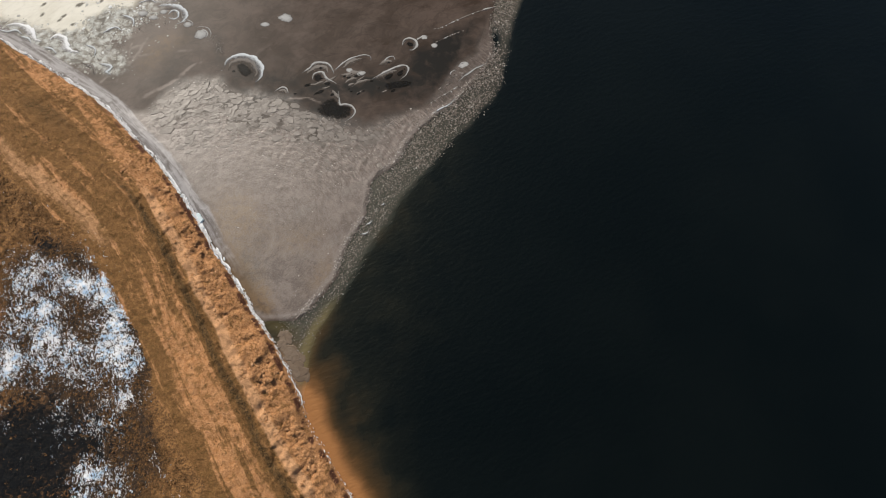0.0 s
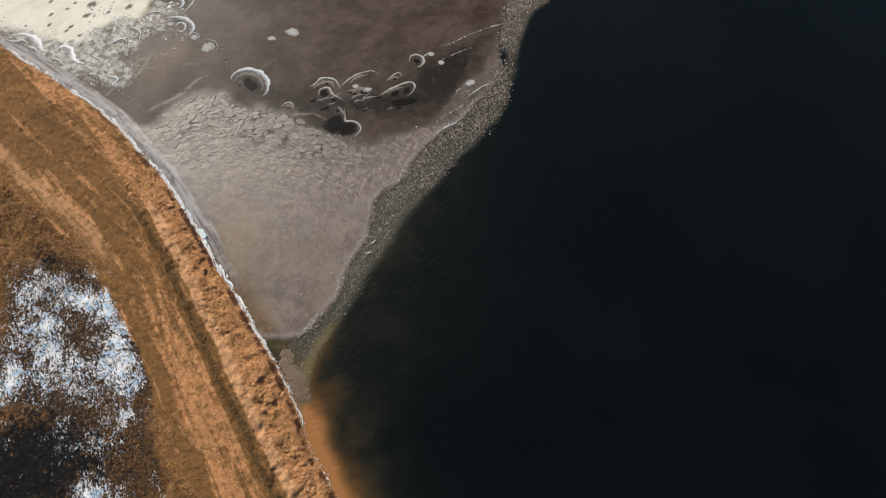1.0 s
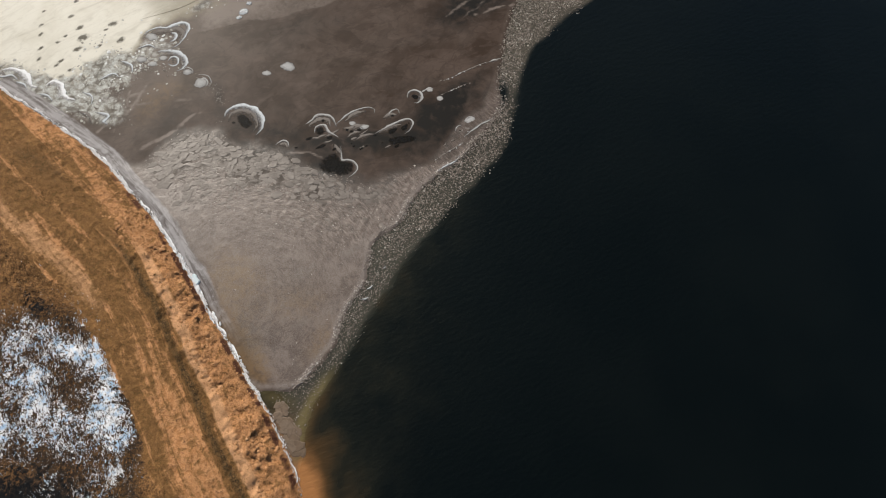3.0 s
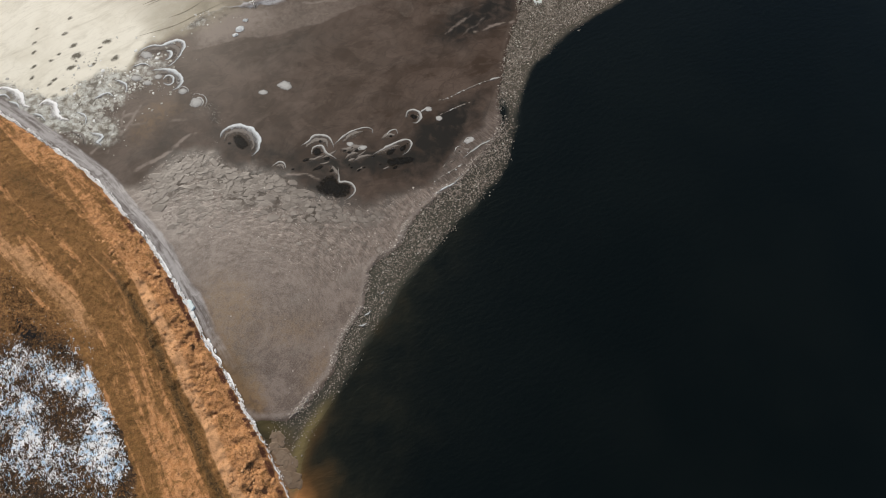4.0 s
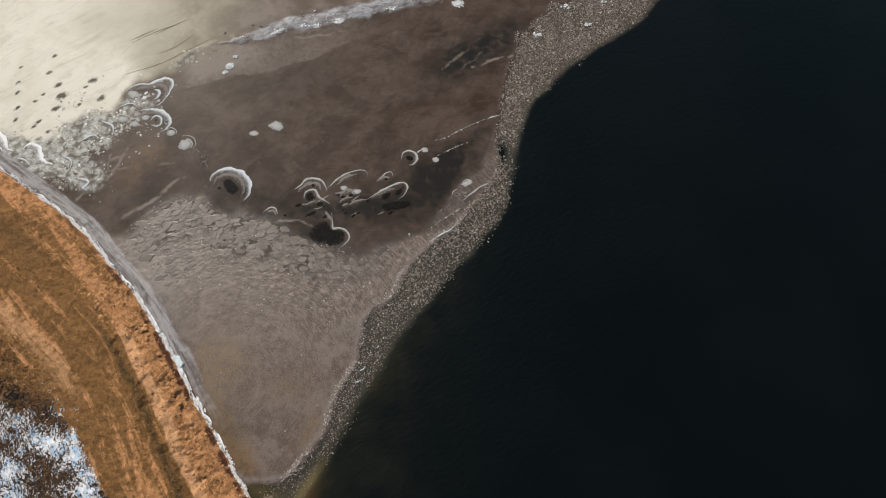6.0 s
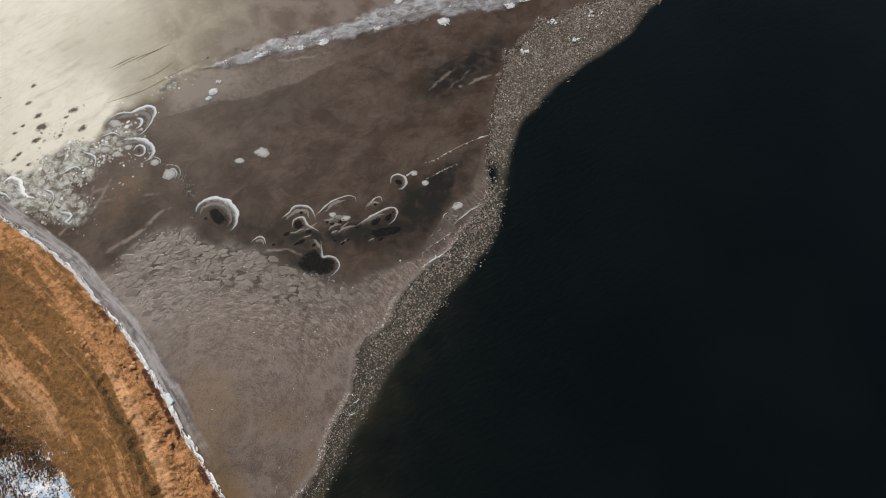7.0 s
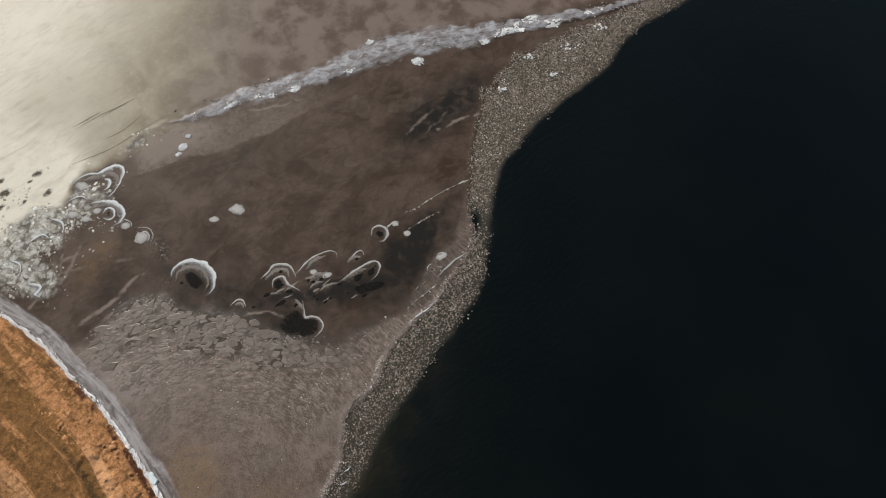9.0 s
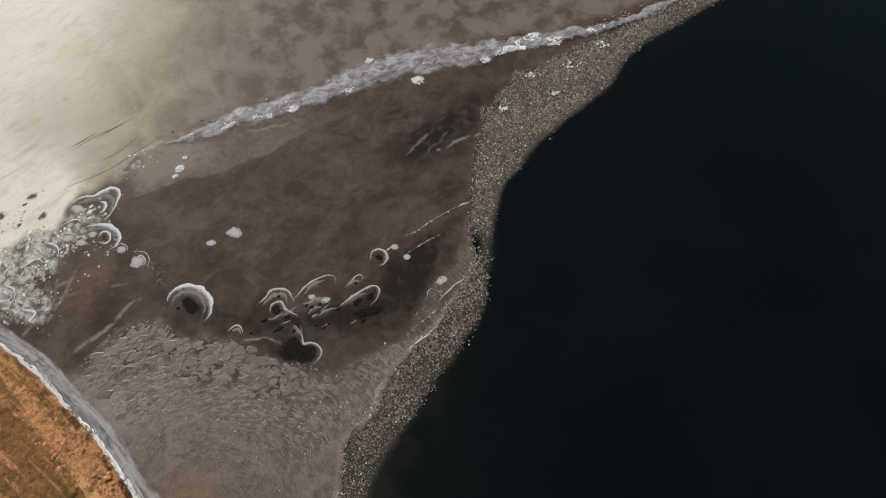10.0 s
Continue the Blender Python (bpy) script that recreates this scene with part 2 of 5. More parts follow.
    snowy = n.ramp(wavy(n.attr("snow"), 6.5, flakes), 0.42, 0.58)
    # Snow's bluish shade is put into its colour as noise patches.
    color = n.mix(snowy, color, n.mix(n.ramp(n.noise(0.9, 4), 0.42, 0.68), (0.88, 0.90, 0.94), (0.46, 0.66, 0.88)))
    high = n.math("ADD", n.math("MULTIPLY", fine, 0.6), n.math("ADD", mid, n.math("MULTIPLY", snowy, 0.25)))
    high = n.math("MULTIPLY", high, n.math("SUBTRACT", 1.0, n.math("MULTIPLY", snowy, 0.75)))
    crumbs = n.noise(1.7, 7, 0.72, 0.7)
    color = n.mix(n.math("MULTIPLY", n.ramp(crumbs, 0.54, 0.64, 0, 0.55), n.attr("bank")), color, (0.20, 0.098, 0.044))
    color = n.mix(n.math("MULTIPLY", n.ramp(crumbs, 0.36, 0.46, 0.5, 0.0), n.attr("bank")), color, (0.66, 0.36, 0.175))
    high = n.math("ADD", high, n.math("MULTIPLY", n.math("MULTIPLY", crumbs, 1.6), n.attr("bank")))
    return n.done(color, 0.9, n.bump(high, 1.0, 0.30), 0.2)


def ice_material():
    n = Nodes("lake_ice")
    fine, mid, wide = n.noise(4.5, 6, 0.7), n.noise(0.9, 5, 0.62, 0.6), n.noise(0.10, 4, 0.55, 0.9)
    swirl, veil = n.noise(0.16, 6, 0.55, 0.6, n.stretched(25, 0.6, 1.0)), n.noise(0.28, 6, 0.6, 0.4)
    def wavy(v, amount, base):
        return n.math("ADD", v, n.math("MULTIPLY", n.math("SUBTRACT", base, 0.5), amount))
    def torn(key, amount, base):
        return n.math("MULTIPLY", n.attr(key), n.math("ADD", 1.0, n.math("MULTIPLY", n.math("SUBTRACT", base, 0.5), amount)))
    smooth = n.mix(n.ramp(wide, 0.35, 0.65), (0.0435, 0.0290, 0.0205), (0.077, 0.0560, 0.0440))
    smooth = n.mix(n.ramp(swirl, 0.50, 0.54, 0, 0.30), smooth, (0.091, 0.070, 0.057))
    smooth = n.mix(n.ramp(swirl, 0.53, 0.66, 0, 0.5), smooth, (0.106, 0.080, 0.066))
    smooth = n.mix(n.ramp(veil, 0.50, 0.62, 0, 0.35), smooth, (0.092, 0.067, 0.054))
    smooth = n.mix(n.ramp(veil, 0.34, 0.48, 0.28, 0.0), smooth, (0.028, 0.0205, 0.0160))
    smooth = n.mix(n.ramp(mid, 0.45, 0.75, 0, 0.15), smooth, (0.034, 0.023, 0.016))
    for scale, turn, edge, amount, tone in ((0.11, 20, 0.52, 0.28, (0.098, 0.071, 0.057)), (0.19, 55, 0.55, 0.30, (0.036, 0.025, 0.018)), (0.33, 10, 0.57, 0.26, (0.105, 0.078, 0.063)), (0.55, 40, 0.58, 0.22, (0.040, 0.028, 0.020))):
        sheetlet = n.noise(scale, 5, 0.56, 0.9, n.stretched(turn, 0.6, 1.0))
        smooth = n.mix(n.ramp(sheetlet, edge, edge + 0.022, 0, amount), smooth, tone)
    hair = n.math("ABSOLUTE", n.math("SUBTRACT", n.noise(0.14, 4, 0.5, 1.1, n.stretched(35, 0.6, 1.0)), 0.5))
    smooth = n.mix(n.ramp(hair, 0.0, 0.012, 0.30, 0.0), smooth, (0.030, 0.021, 0.016))
    smooth = n.mix(n.ramp(n.attr("old"), 0.0, 1.0), smooth, n.mix(n.ramp(n.noise(0.16, 7, 0.62, 0.25), 0.38, 0.60), (0.094, 0.070, 0.056), (0.172, 0.141, 0.122)))
    stains = n.noise(0.65, 7, 0.66, 0.7)
    swept = n.joined(n.attr("arc_out"), n.math("MULTIPLY", n.attr("arc_round"), 0.42))
    grit, flow = n.noise(9, 4, 0.7), n.noise(2.3, 7, 0.70, 0.5, swept)
    broad, coarse = n.noise(0.15, 6, 0.6, 0.7), n.attr("coarse")
    crust = n.mix(n.ramp(flow, 0.36, 0.64), (0.078, 0.057, 0.0435), (0.128, 0.099, 0.0800))
    crust = n.mix(n.ramp(broad, 0.46, 0.62, 0, 0.8), crust, (0.158, 0.129, 0.111))
    crust = n.mix(n.ramp(n.noise(0.21, 6, 0.6, 0.6), 0.36, 0.49, 0.7, 0.0), crust, (0.068, 0.048, 0.035))
    crust = n.mix(n.ramp(stains, 0.51, 0.62, 0, 0.5), crust, (0.066, 0.047, 0.035))
    crust = n.mix(n.ramp(stains, 0.38, 0.48, 0.45, 0.0), crust, (0.165, 0.136, 0.119))
    crust = n.mix(n.math("MULTIPLY", n.ramp(flow, 0.51, 0.59), n.math("MULTIPLY", coarse, 0.85)), crust, (0.215, 0.182, 0.157))
    crust = n.mix(n.math("MULTIPLY", n.ramp(flow, 0.38, 0.48, 1.0, 0.0), n.math("MULTIPLY", coarse, 0.85)), crust, (0.046, 0.034, 0.025))
    crust = n.mix(n.ramp(fine, 0.52, 0.68, 0, n.math("ADD", 0.22, n.math("MULTIPLY", coarse, 0.3))), crust, (0.21, 0.176, 0.152))
    crust = n.mix(n.ramp(grit, 0.54, 0.68, 0, n.math("ADD", 0.3, n.math("MULTIPLY", coarse, 0.3))), crust, (0.044, 0.031, 0.023))
    smooth, crust = n.mix(1.0, smooth, (1.09, 1.085, 1.10), "MULTIPLY"), n.mix(1.0, crust, (1.05, 0.99, 0.975), "MULTIPLY")
    state = {"c": smooth}
    def over(amount, color, lo=0.3, hi=0.8):
        state["c"] = n.mix(n.ramp(amount, lo, hi), state["c"], color)
    over(wavy(n.attr("crust"), 0.7, mid), crust, 0.2, 0.9)
    over(torn("gap", 2.2, n.noise(0.9, 5, 0.62, 0.5, swept)), (0.047, 0.0335, 0.0245), 0.12, 0.75)
    over(torn("tan", 2.4, mid), (0.165, 0.106, 0.055), 0.1, 0.9)
    over(torn("dark", 2.4, n.noise(0.4, 5, 0.58, 0.5)), (0.0165, 0.0155, 0.0140), 0.05, 1.25)
    over(torn("haze", 1.6, mid), (0.190, 0.158, 0.138), 0.1, 1.1)
    cream = n.mix(n.ramp(n.attr("frost"), 0.30, 1.0), (0.225, 0.200, 0.145), (0.72, 0.70, 0.615))
    cream = n.mix(n.ramp(wide, 0.4, 0.7, 0, 0.35), cream, (0.46, 0.43, 0.34))
    cracks = n.noise(0.26, 6, 0.6, 1.2, n.stretched(38, 0.40, 1.3))
    cream = n.mix(n.ramp(cracks, 0.50, 0.78, 0, 0.34), cream, (0.20, 0.175, 0.115))
    line = n.math("ABSOLUTE", n.math("SUBTRACT", n.noise(0.20, 5, 0.55, 0.6, n.stretched(40, 0.35, 1.4)), 0.5))
    cream = n.mix(n.ramp(line, 0.0, 0.022, 0.10, 0.0), cream, (0.17, 0.145, 0.09))
    cream = n.mix(n.ramp(mid, 0.5, 0.75, 0, 0.25), cream, (0.50, 0.48, 0.41))
    ripples = n.noise(0.8, 5, 0.6, 0.4, n.stretched(48, 0.30, 1.0))
    cream = n.mix(n.ramp(ripples, 0.50, 0.68, 0, 0.10), cream, (0.33, 0.30, 0.22))
    over(wavy(n.attr("frost"), 0.2, wide), cream, 0.02, 0.45)
    white = n.mix(n.ramp(n.noise(0.8, 7, 0.68, 0.4), 0.38, 0.60), (0.21, 0.195, 0.165), (0.45, 0.465, 0.44))
    clots = n.cells(0.75, place=n.joined(n.math("ADD", n.attr("ridge_along"), n.math("MULTIPLY", mid, 1.6)), n.math("ADD", n.attr("north"), n.math("MULTIPLY", fine, 0.8))))
    white = n.mix(n.ramp(clots, 0.10, 0.45, 0.75, 0.0), white, (0.60, 0.625, 0.61))
    white = n.mix(n.ramp(clots, 0.50, 0.78, 0, 0.8), white, (0.080, 0.068, 0.052))
    white = n.mix(n.ramp(n.noise(2.6, 5, 0.7), 0.54, 0.66, 0, 0.65), white, (0.105, 0.09, 0.072))
    over(torn("broken", 3.4, n.noise(0.36, 7, 0.66, 0.35)), white, 0.22, 0.62)
    lane = n.joined(n.attr("across"), n.math("MULTIPLY", n.attr("along"), 0.13))
    shelf = n.mix(n.ramp(n.noise(0.9, 6, 0.62, 1.0, lane), 0.38, 0.60), (0.125, 0.110, 0.106), (0.33, 0.318, 0.322))
    shelf = n.mix(n.ramp(n.noise(0.7, 6, 0.7, 0.8), 0.5, 0.66, 0, 0.45), shelf, (0.46, 0.455, 0.46))
    over(torn("shelf", 1.0, mid), shelf, 0.2, 0.9)
    seam = n.joined(n.attr("ridge_across"), n.math("MULTIPLY", n.attr("ridge_along"), 0.34))
    rime = n.mix(n.ramp(n.noise(0.8, 6, 0.62, 0.4, seam), 0.36, 0.62), (0.165, 0.150, 0.150), (0.335, 0.345, 0.375))
    rime = n.mix(n.ramp(n.noise(2.0, 5, 0.68, 0.3, seam), 0.36, 0.50, 0.6, 0.0), rime, (0.125, 0.110, 0.105))
    rime = n.mix(n.ramp(n.noise(0.45, 4, 0.6, 0.6), 0.52, 0.64, 0, 0.6), rime, (0.43, 0.46, 0.50))
    over(torn("rime", 2.2, n.noise(0.6, 7, 0.66, 0.5, seam)), rime, 0.22, 0.62)
    over(torn("pit", 2.6, n.noise(1.6, 4, 0.65)), (0.070, 0.064, 0.046), 0.15, 1.0)
    gloss = n.math("ADD", 0.45, n.math("MULTIPLY", n.attr("frost"), 0.05))
    gloss = n.math("ADD", gloss, n.math("MULTIPLY", n.attr("crust"), 0.05))
    fleck = n.ramp(n.math("ADD", n.math("MULTIPLY", fine, 0.6), n.math("MULTIPLY", n.noise(12, 3, 0.7), 0.5)), 0.42, 0.68, 0.35, 1.6)
    shine = n.math("SUBTRACT", n.math("ADD", 0.10, n.math("MULTIPLY", n.math("MULTIPLY", n.math("MULTIPLY", n.attr("crust"), fleck), n.ramp(n.attr("gap"), 0.1, 1.0, 1.0, 0.35)), 0.72)), n.math("MULTIPLY", n.attr("frost"), 0.02))
    rough = n.math("ADD", n.math("MULTIPLY", n.attr("crust"), 0.45), n.math("ADD", 0.03, n.math("MULTIPLY", n.math("ADD", n.attr("broken"), n.attr("rime")), 0.7)))
    high = n.math("MULTIPLY", n.math("ADD", n.math("MULTIPLY", fine, 0.6), n.math("ADD", n.math("MULTIPLY", flow, n.math("ADD", 0.15, n.math("MULTIPLY", coarse, 0.9))), n.math("MULTIPLY", grit, 0.30))), rough)
    high = n.math("ADD", high, n.math("MULTIPLY", n.math("MULTIPLY", ripples, n.attr("frost")), 0.32))
    return n.done(state["c"], gloss, n.bump(high, 0.75, 0.11), shine)


def water_material():
    n = Nodes("lake_water")
    mid = n.noise(0.6, 5, 0.6, 0.4)
    deep = n.mix(n.ramp(n.noise(0.035, 3), 0.35, 0.65), (0.0014, 0.0023, 0.0016), (0.0025, 0.0036, 0.0027))
    mud = n.mix(n.ramp(n.attr("silt"), 0.15, 0.6), (0.016, 0.0158, 0.0095), (0.070, 0.040, 0.015))
    mud = n.mix(n.ramp(n.attr("silt"), 0.45, 1.0), mud, (0.36, 0.165, 0.060))
    color = n.mix(n.ramp(n.attr("silt"), 0.0, 0.35), deep, mud)
    brash = n.mix(n.ramp(n.noise(3.2, 5, 0.7), 0.35, 0.66), (0.024, 0.0178, 0.0125), (0.088, 0.069, 0.053))
    color = n.mix(n.ramp(n.math("ADD", n.attr("brash"), n.math("MULTIPLY", n.math("SUBTRACT", mid, 0.5), 0.5)), 0.15, 0.9), color, brash)
    algae = n.mix(mid, (0.10, 0.075, 0.028), (0.17, 0.135, 0.06))
    color = n.mix(n.attr("algae"), color, algae)
    ripple = n.noise(1.4, 4, 0.55, 0.3, n.stretched(30, 0.45, 1.0))
    n.bsdf.inputs["Specular Tint"].default_value = (0.88, 1.0, 0.86, 1)
    gloss = n.math("ADD", 0.18, n.math("MULTIPLY", n.attr("brash"), 0.5))
    return n.done(color, gloss, n.bump(ripple, 0.6, 0.14), 0.55)


def frost_material(name, low, high, size=2.5):
    """Frost drawn out in streaks along a rim, or in rings round a mound."""
    n = Nodes(name)
    drawn = n.joined(n.math("MULTIPLY", n.attr("off"), 5.0), n.math("MULTIPLY", n.attr("run"), 0.28))
    streak, mid = n.noise(1.6, 5, 0.62, 0.3, drawn), n.noise(size, 5, 0.62, 0.4)
    thick = n.math("ADD", n.attr("cover"), n.math("ADD", n.math("MULTIPLY", n.math("SUBTRACT", streak, 0.5), 1.0), n.math("MULTIPLY", n.math("SUBTRACT", mid, 0.5), 0.5)))
    color = n.mix(n.ramp(thick, 0.25, 1.05), low, high)
    n.done(color, 0.8, n.bump(n.math("ADD", streak, n.math("MULTIPLY", mid, 0.5)), 0.25, 0.05), 0.3)
    ragged = n.math("ADD", n.attr("cover"), n.math("MULTIPLY", n.math("SUBTRACT", n.noise(1.8, 6, 0.66, 0.4), 0.5), 1.15))
    return n.thin_out(n.ramp(ragged, 0.10, 0.85))


def pool_material():
    n = Nodes("melt_water")
    n.done(n.mix(n.noise(1.5, 3), (0.007, 0.008, 0.007), (0.020, 0.017, 0.0135)), 0.2, None, 0.25)
    return n.thin_out(n.ramp(n.math("ADD", n.attr("cover"), n.math("MULTIPLY", n.math("SUBTRACT", n.noise(1.6, 6, 0.7), 0.5), 1.4)), 0.22, 1.0))


def piece_material(name, low, high, bright, share=0.8, rough=0.75, shine=0.3):
    """Broken pieces, each of its own tone."""
    n = Nodes(name)
    r = n.island()
    color = n.mix(r, low, high)
    color = n.mix(n.ramp(r, share, share + 0.12), color, bright)
    color = n.mix(n.ramp(n.noise(4, 4), 0.4, 0.75, 0, 0.4), color, low)
    return n.done(color, rough, n.bump(n.noise(9, 3), 0.5, 0.04), shine)


def plate_material(name, low, high, rough=0.7, shine=0.3):
    n = Nodes(name)
    color = n.mix(n.random(), low, high)
    color = n.mix(n.ramp(n.noise(2.2, 5, 0.65), 0.4, 0.75, 0, 0.5), color, tuple(0.6 * v for v in low))
    return n.done(color, rough, n.bump(n.noise(6, 4), 0.6, 0.04), shine)


SOIL, ICE, WATER, POOL = soil_material(), ice_material(), water_material(), pool_material()
FROSTY = frost_material("white_frost", (0.155, 0.142, 0.132), (0.43, 0.435, 0.435))
BRIGHT_FROST = frost_material("bright_frost", (0.235, 0.235, 0.24), (0.63, 0.675, 0.71))
SNOWY = frost_material("shore_snow", (0.56, 0.56, 0.57), (0.88, 0.90, 0.92))
GREY_FROST = frost_material("grey_frost", (0.085, 0.069, 0.058), (0.205, 0.186, 0.170), 1.6)
BRASH = piece_material("brash_ice", (0.120, 0.098, 0.080), (0.355, 0.312, 0.272), (0.70, 0.68, 0.63), 0.90)
SHARD = piece_material("ice_shards", (0.10, 0.080, 0.066), (0.27, 0.232, 0.206), (0.62, 0.58, 0.54), 0.90, 0.5)
PLATE = plate_material("ice_plate", (0.098, 0.079, 0.065), (0.172, 0.147, 0.127), 0.5, 0.65)
SLAB = plate_material("shore_ice", (0.62, 0.66, 0.70), (0.86, 0.88, 0.90))
BLOCK = plate_material("ridge_ice", (0.66, 0.68, 0.69), (0.84, 0.85, 0.85))
CLOD = piece_material("earth_clods", (0.36, 0.178, 0.078), (0.60, 0.32, 0.150), (0.72, 0.42, 0.22), 0.9, 0.95)
TUFT = piece_material("dry_heath", (0.090, 0.052, 0.023), (0.34, 0.178, 0.066), (0.44, 0.245, 0.10), 0.85, 0.9)


# ---- ground, water and ice ----
def land_height(d, px, py, rough_too=True):
    u = -d
    rise = 0.55 * step(0.0, 0.9, u) + 0.9 * step(1.0, 9.0, u) + 0.35 * step(8.0, 12.0, u) - 0.5 * step(20.0, 30.0, u)
    z = np.where(u > 0, rise, np.maximum(-3.5, -0.35 * d - 0.02))
    if rough_too:
        wx, wy = px + 2.4 * (cloudy(px, py, 2.0, 15, 3) - 0.5), py + 2.4 * (cloudy(px, py, 2.0, 16, 3) - 0.5)
        bank = step(0.6, 2.0, u) * (1 - step(6.0, 9.0, u)) * (1 - 0.85 * step(34, 46, py))
        z = z + bank * (0.30 * step(0.40, 0.62, cloudy(wx, wy, 4.2, 5, 3)) + 0.45 * (cloudy(0.6 * px - 0.8 * py, 0.45 * u, 1.5, 6, 4) - 0.5) + 0.5 * (cloudy(px, py, 1.3, 8, 4) - 0.5))
        z = z + step(0.5, 1.6, u) * (1 - step(6.5, 8.5, u)) * (1 - 0.5 * step(40, 52, py)) * (0.20 * step(0.47, 0.60, cloudy(wx, wy, 2.4, 18, 4)) + 0.16 * step(0.52, 0.60, cloudy(px, py, 1.2, 19, 3)) * step(0.5, 0.6, cloudy(px, py, 5.0, 20, 3)))
        z = z + (u > 0.3) * (0.26 * (cloudy(px, py, 1.0, 9, 3) - 0.5) + 0.5 * (cloudy(px, py, 9.0, 3, 3) - 0.5) * step(0.5, 4, u))
    return z


def build_ground():
    xs, ys = axis(-101, -8, 0.25, -2600, 2600), axis(-14, 82, 0.25, -2600, 2600)
    px, py = np.meshgrid(xs, ys)
    d, ds, dm = (coarse_side(c, px, py, xs, ys) for c in (SHORE, STRIP, MEADOW))
    z = land_height(d, px, py)
    wob = cloudy(px, py, 3.0, 21, 4) - 0.5
    south = 1 - step(36, 50, py)
    heath = step(0.6, -0.6, dm + 3.0 * wob - 1.2 * (1 - step(12, 22, py)))
    z = z + 0.22 * heath * (cloudy(px, py, 0.8, 31, 3) - 0.4) + 0.25 * np.exp(-(ds / 1.4) ** 2) * south
    ruts = np.sin((dm + 1.2 * wob) * 1.5) * step(1, 3, dm) * step(-1, -3, ds)
    z = z - 0.06 * ruts
    bare = 0.28 + 0.40 * step(1.0, 3.0, ds) + 0.36 * (1 - step(14, 34, py)) * step(-1, -2, ds) * step(3.0, 6.0, dm) + 0.3 * wob + 0.14 * ruts - 0.16 * step(40, 58, py)
    path = 1.15 * np.exp(-((ds - 2.2 - 0.8 * wob) / 1.1) ** 2) * south
    path = np.maximum(path, np.exp(-((dm - 1.9 - 1.5 * wob) / 1.5) ** 2) * (0.2 + 0.1 * step(24, 34, py)))
    path = np.maximum(path, 0.66 * np.exp(-((dm - 3.0 - 2 * wob) / 2.4) ** 2) * step(24, 34, py))
    turf = 0.85 * np.exp(-((ds + 0.1 + 1.3 * wob) / 0.9) ** 2) * (0.35 + 0.65 * south)
    turf = np.maximum(turf, 0.35 * np.exp(-((dm - 2.4 + 3 * wob) / 1.6) ** 2) * (1 - step(16, 24, py)))
    turf = np.maximum(turf, 0.6 * blob(px, py, -78, 58, 12, 3.0, -32))
    turf = np.maximum(turf, (0.10 + 0.9 * wob) * step(40, 54, py) * step(1.2, 3.0, -d))
    black_patch = blob(px, py, -66.0, -4.5, 11, 10.0) * 1.2 + 0.45 * blob(px, py, -53, -1, 6, 5) + 0.5 * blob(px, py, -55, -13, 7, 4) + 0.75 * blob(px, py, -70.5, 31.0, 4.5, 2.0, -30) + 0.5 * blob(px, py, -63.8, 28.5, 1.8, 2.4)
    cover = 1.1 * blob(px, py, -68.5, 22, 6.0, 8.5) + 1.15 * blob(px, py, -57.5, 16.0, 6.5, 9.0, 35) + 1.0 * blob(px, py, -68, 11, 10, 5.5) + 0.8 * blob(px, py, -51.5, 7, 4.5, 7) + 0.5 * blob(px, py, -58, 5, 6, 5)
    cover = cover + 1.7 * blob(px, py, -52.0, -9.0, 5.5, 5.0) + 0.5 * blob(px, py, -60, 0, 6, 3) + 0.55 * blob(px, py, -44.5, -2.5, 1.0, 4.5, 30) + 0.4 * blob(px, py, -71, -1, 5, 4) + 0.16 * blob(px, py, -57, 0, 13, 10)
    cover = cover + 0.35 * blob(px, py, -78, 29, 4, 2.5) + 0.7 * blob(px, py, -69.5, 24.5, 7.0, 4.5) + 0.5 * blob(px, py, -60.5, 22.5, 3.5, 4.5, 30) - 0.3 * black_patch
    snow = np.where(dm < 0.8, np.minimum(cover, 1.0) * 1.3 - 0.90 + 2.3 * wob, -1.2)
    snow = np.maximum(snow, np.where((np.abs(dm) < 3) & (py > 25) & (py < 34), -0.45, -1.2))
    u = -d
    wet = np.clip(cover, 0, 1) + 0.5 * np.clip(black_patch, 0, 1) + 0.55 * blob(px, py, -50, -5, 10, 9, -40)
    damp = np.exp(-((u - 0.60) / 0.50) ** 2) * (0.55 + 0.45 * step(58, 50, py)) * step(0.3, 0.6, cloudy(px, py, 1.5, 44, 3))
    z = z + 0.10 * step(0.0, 0.6, snow)
    ob = sheet("ground", px, py, z, None, dict(bank=step(2.6, 4.0, ds) * (1 - 0.7 * step(44, 56, py)), across=ds, along=0.6 * px - 0.8 * py, bare=bare, path=path, turf=turf, heath=heath, black_patch=black_patch, wet=wet, snow=snow, damp=damp), SOIL)
    return tagged(ob, "orange-brown sandy lakeshore bank, dry heath and patchy snow", "ground", kind="structure")


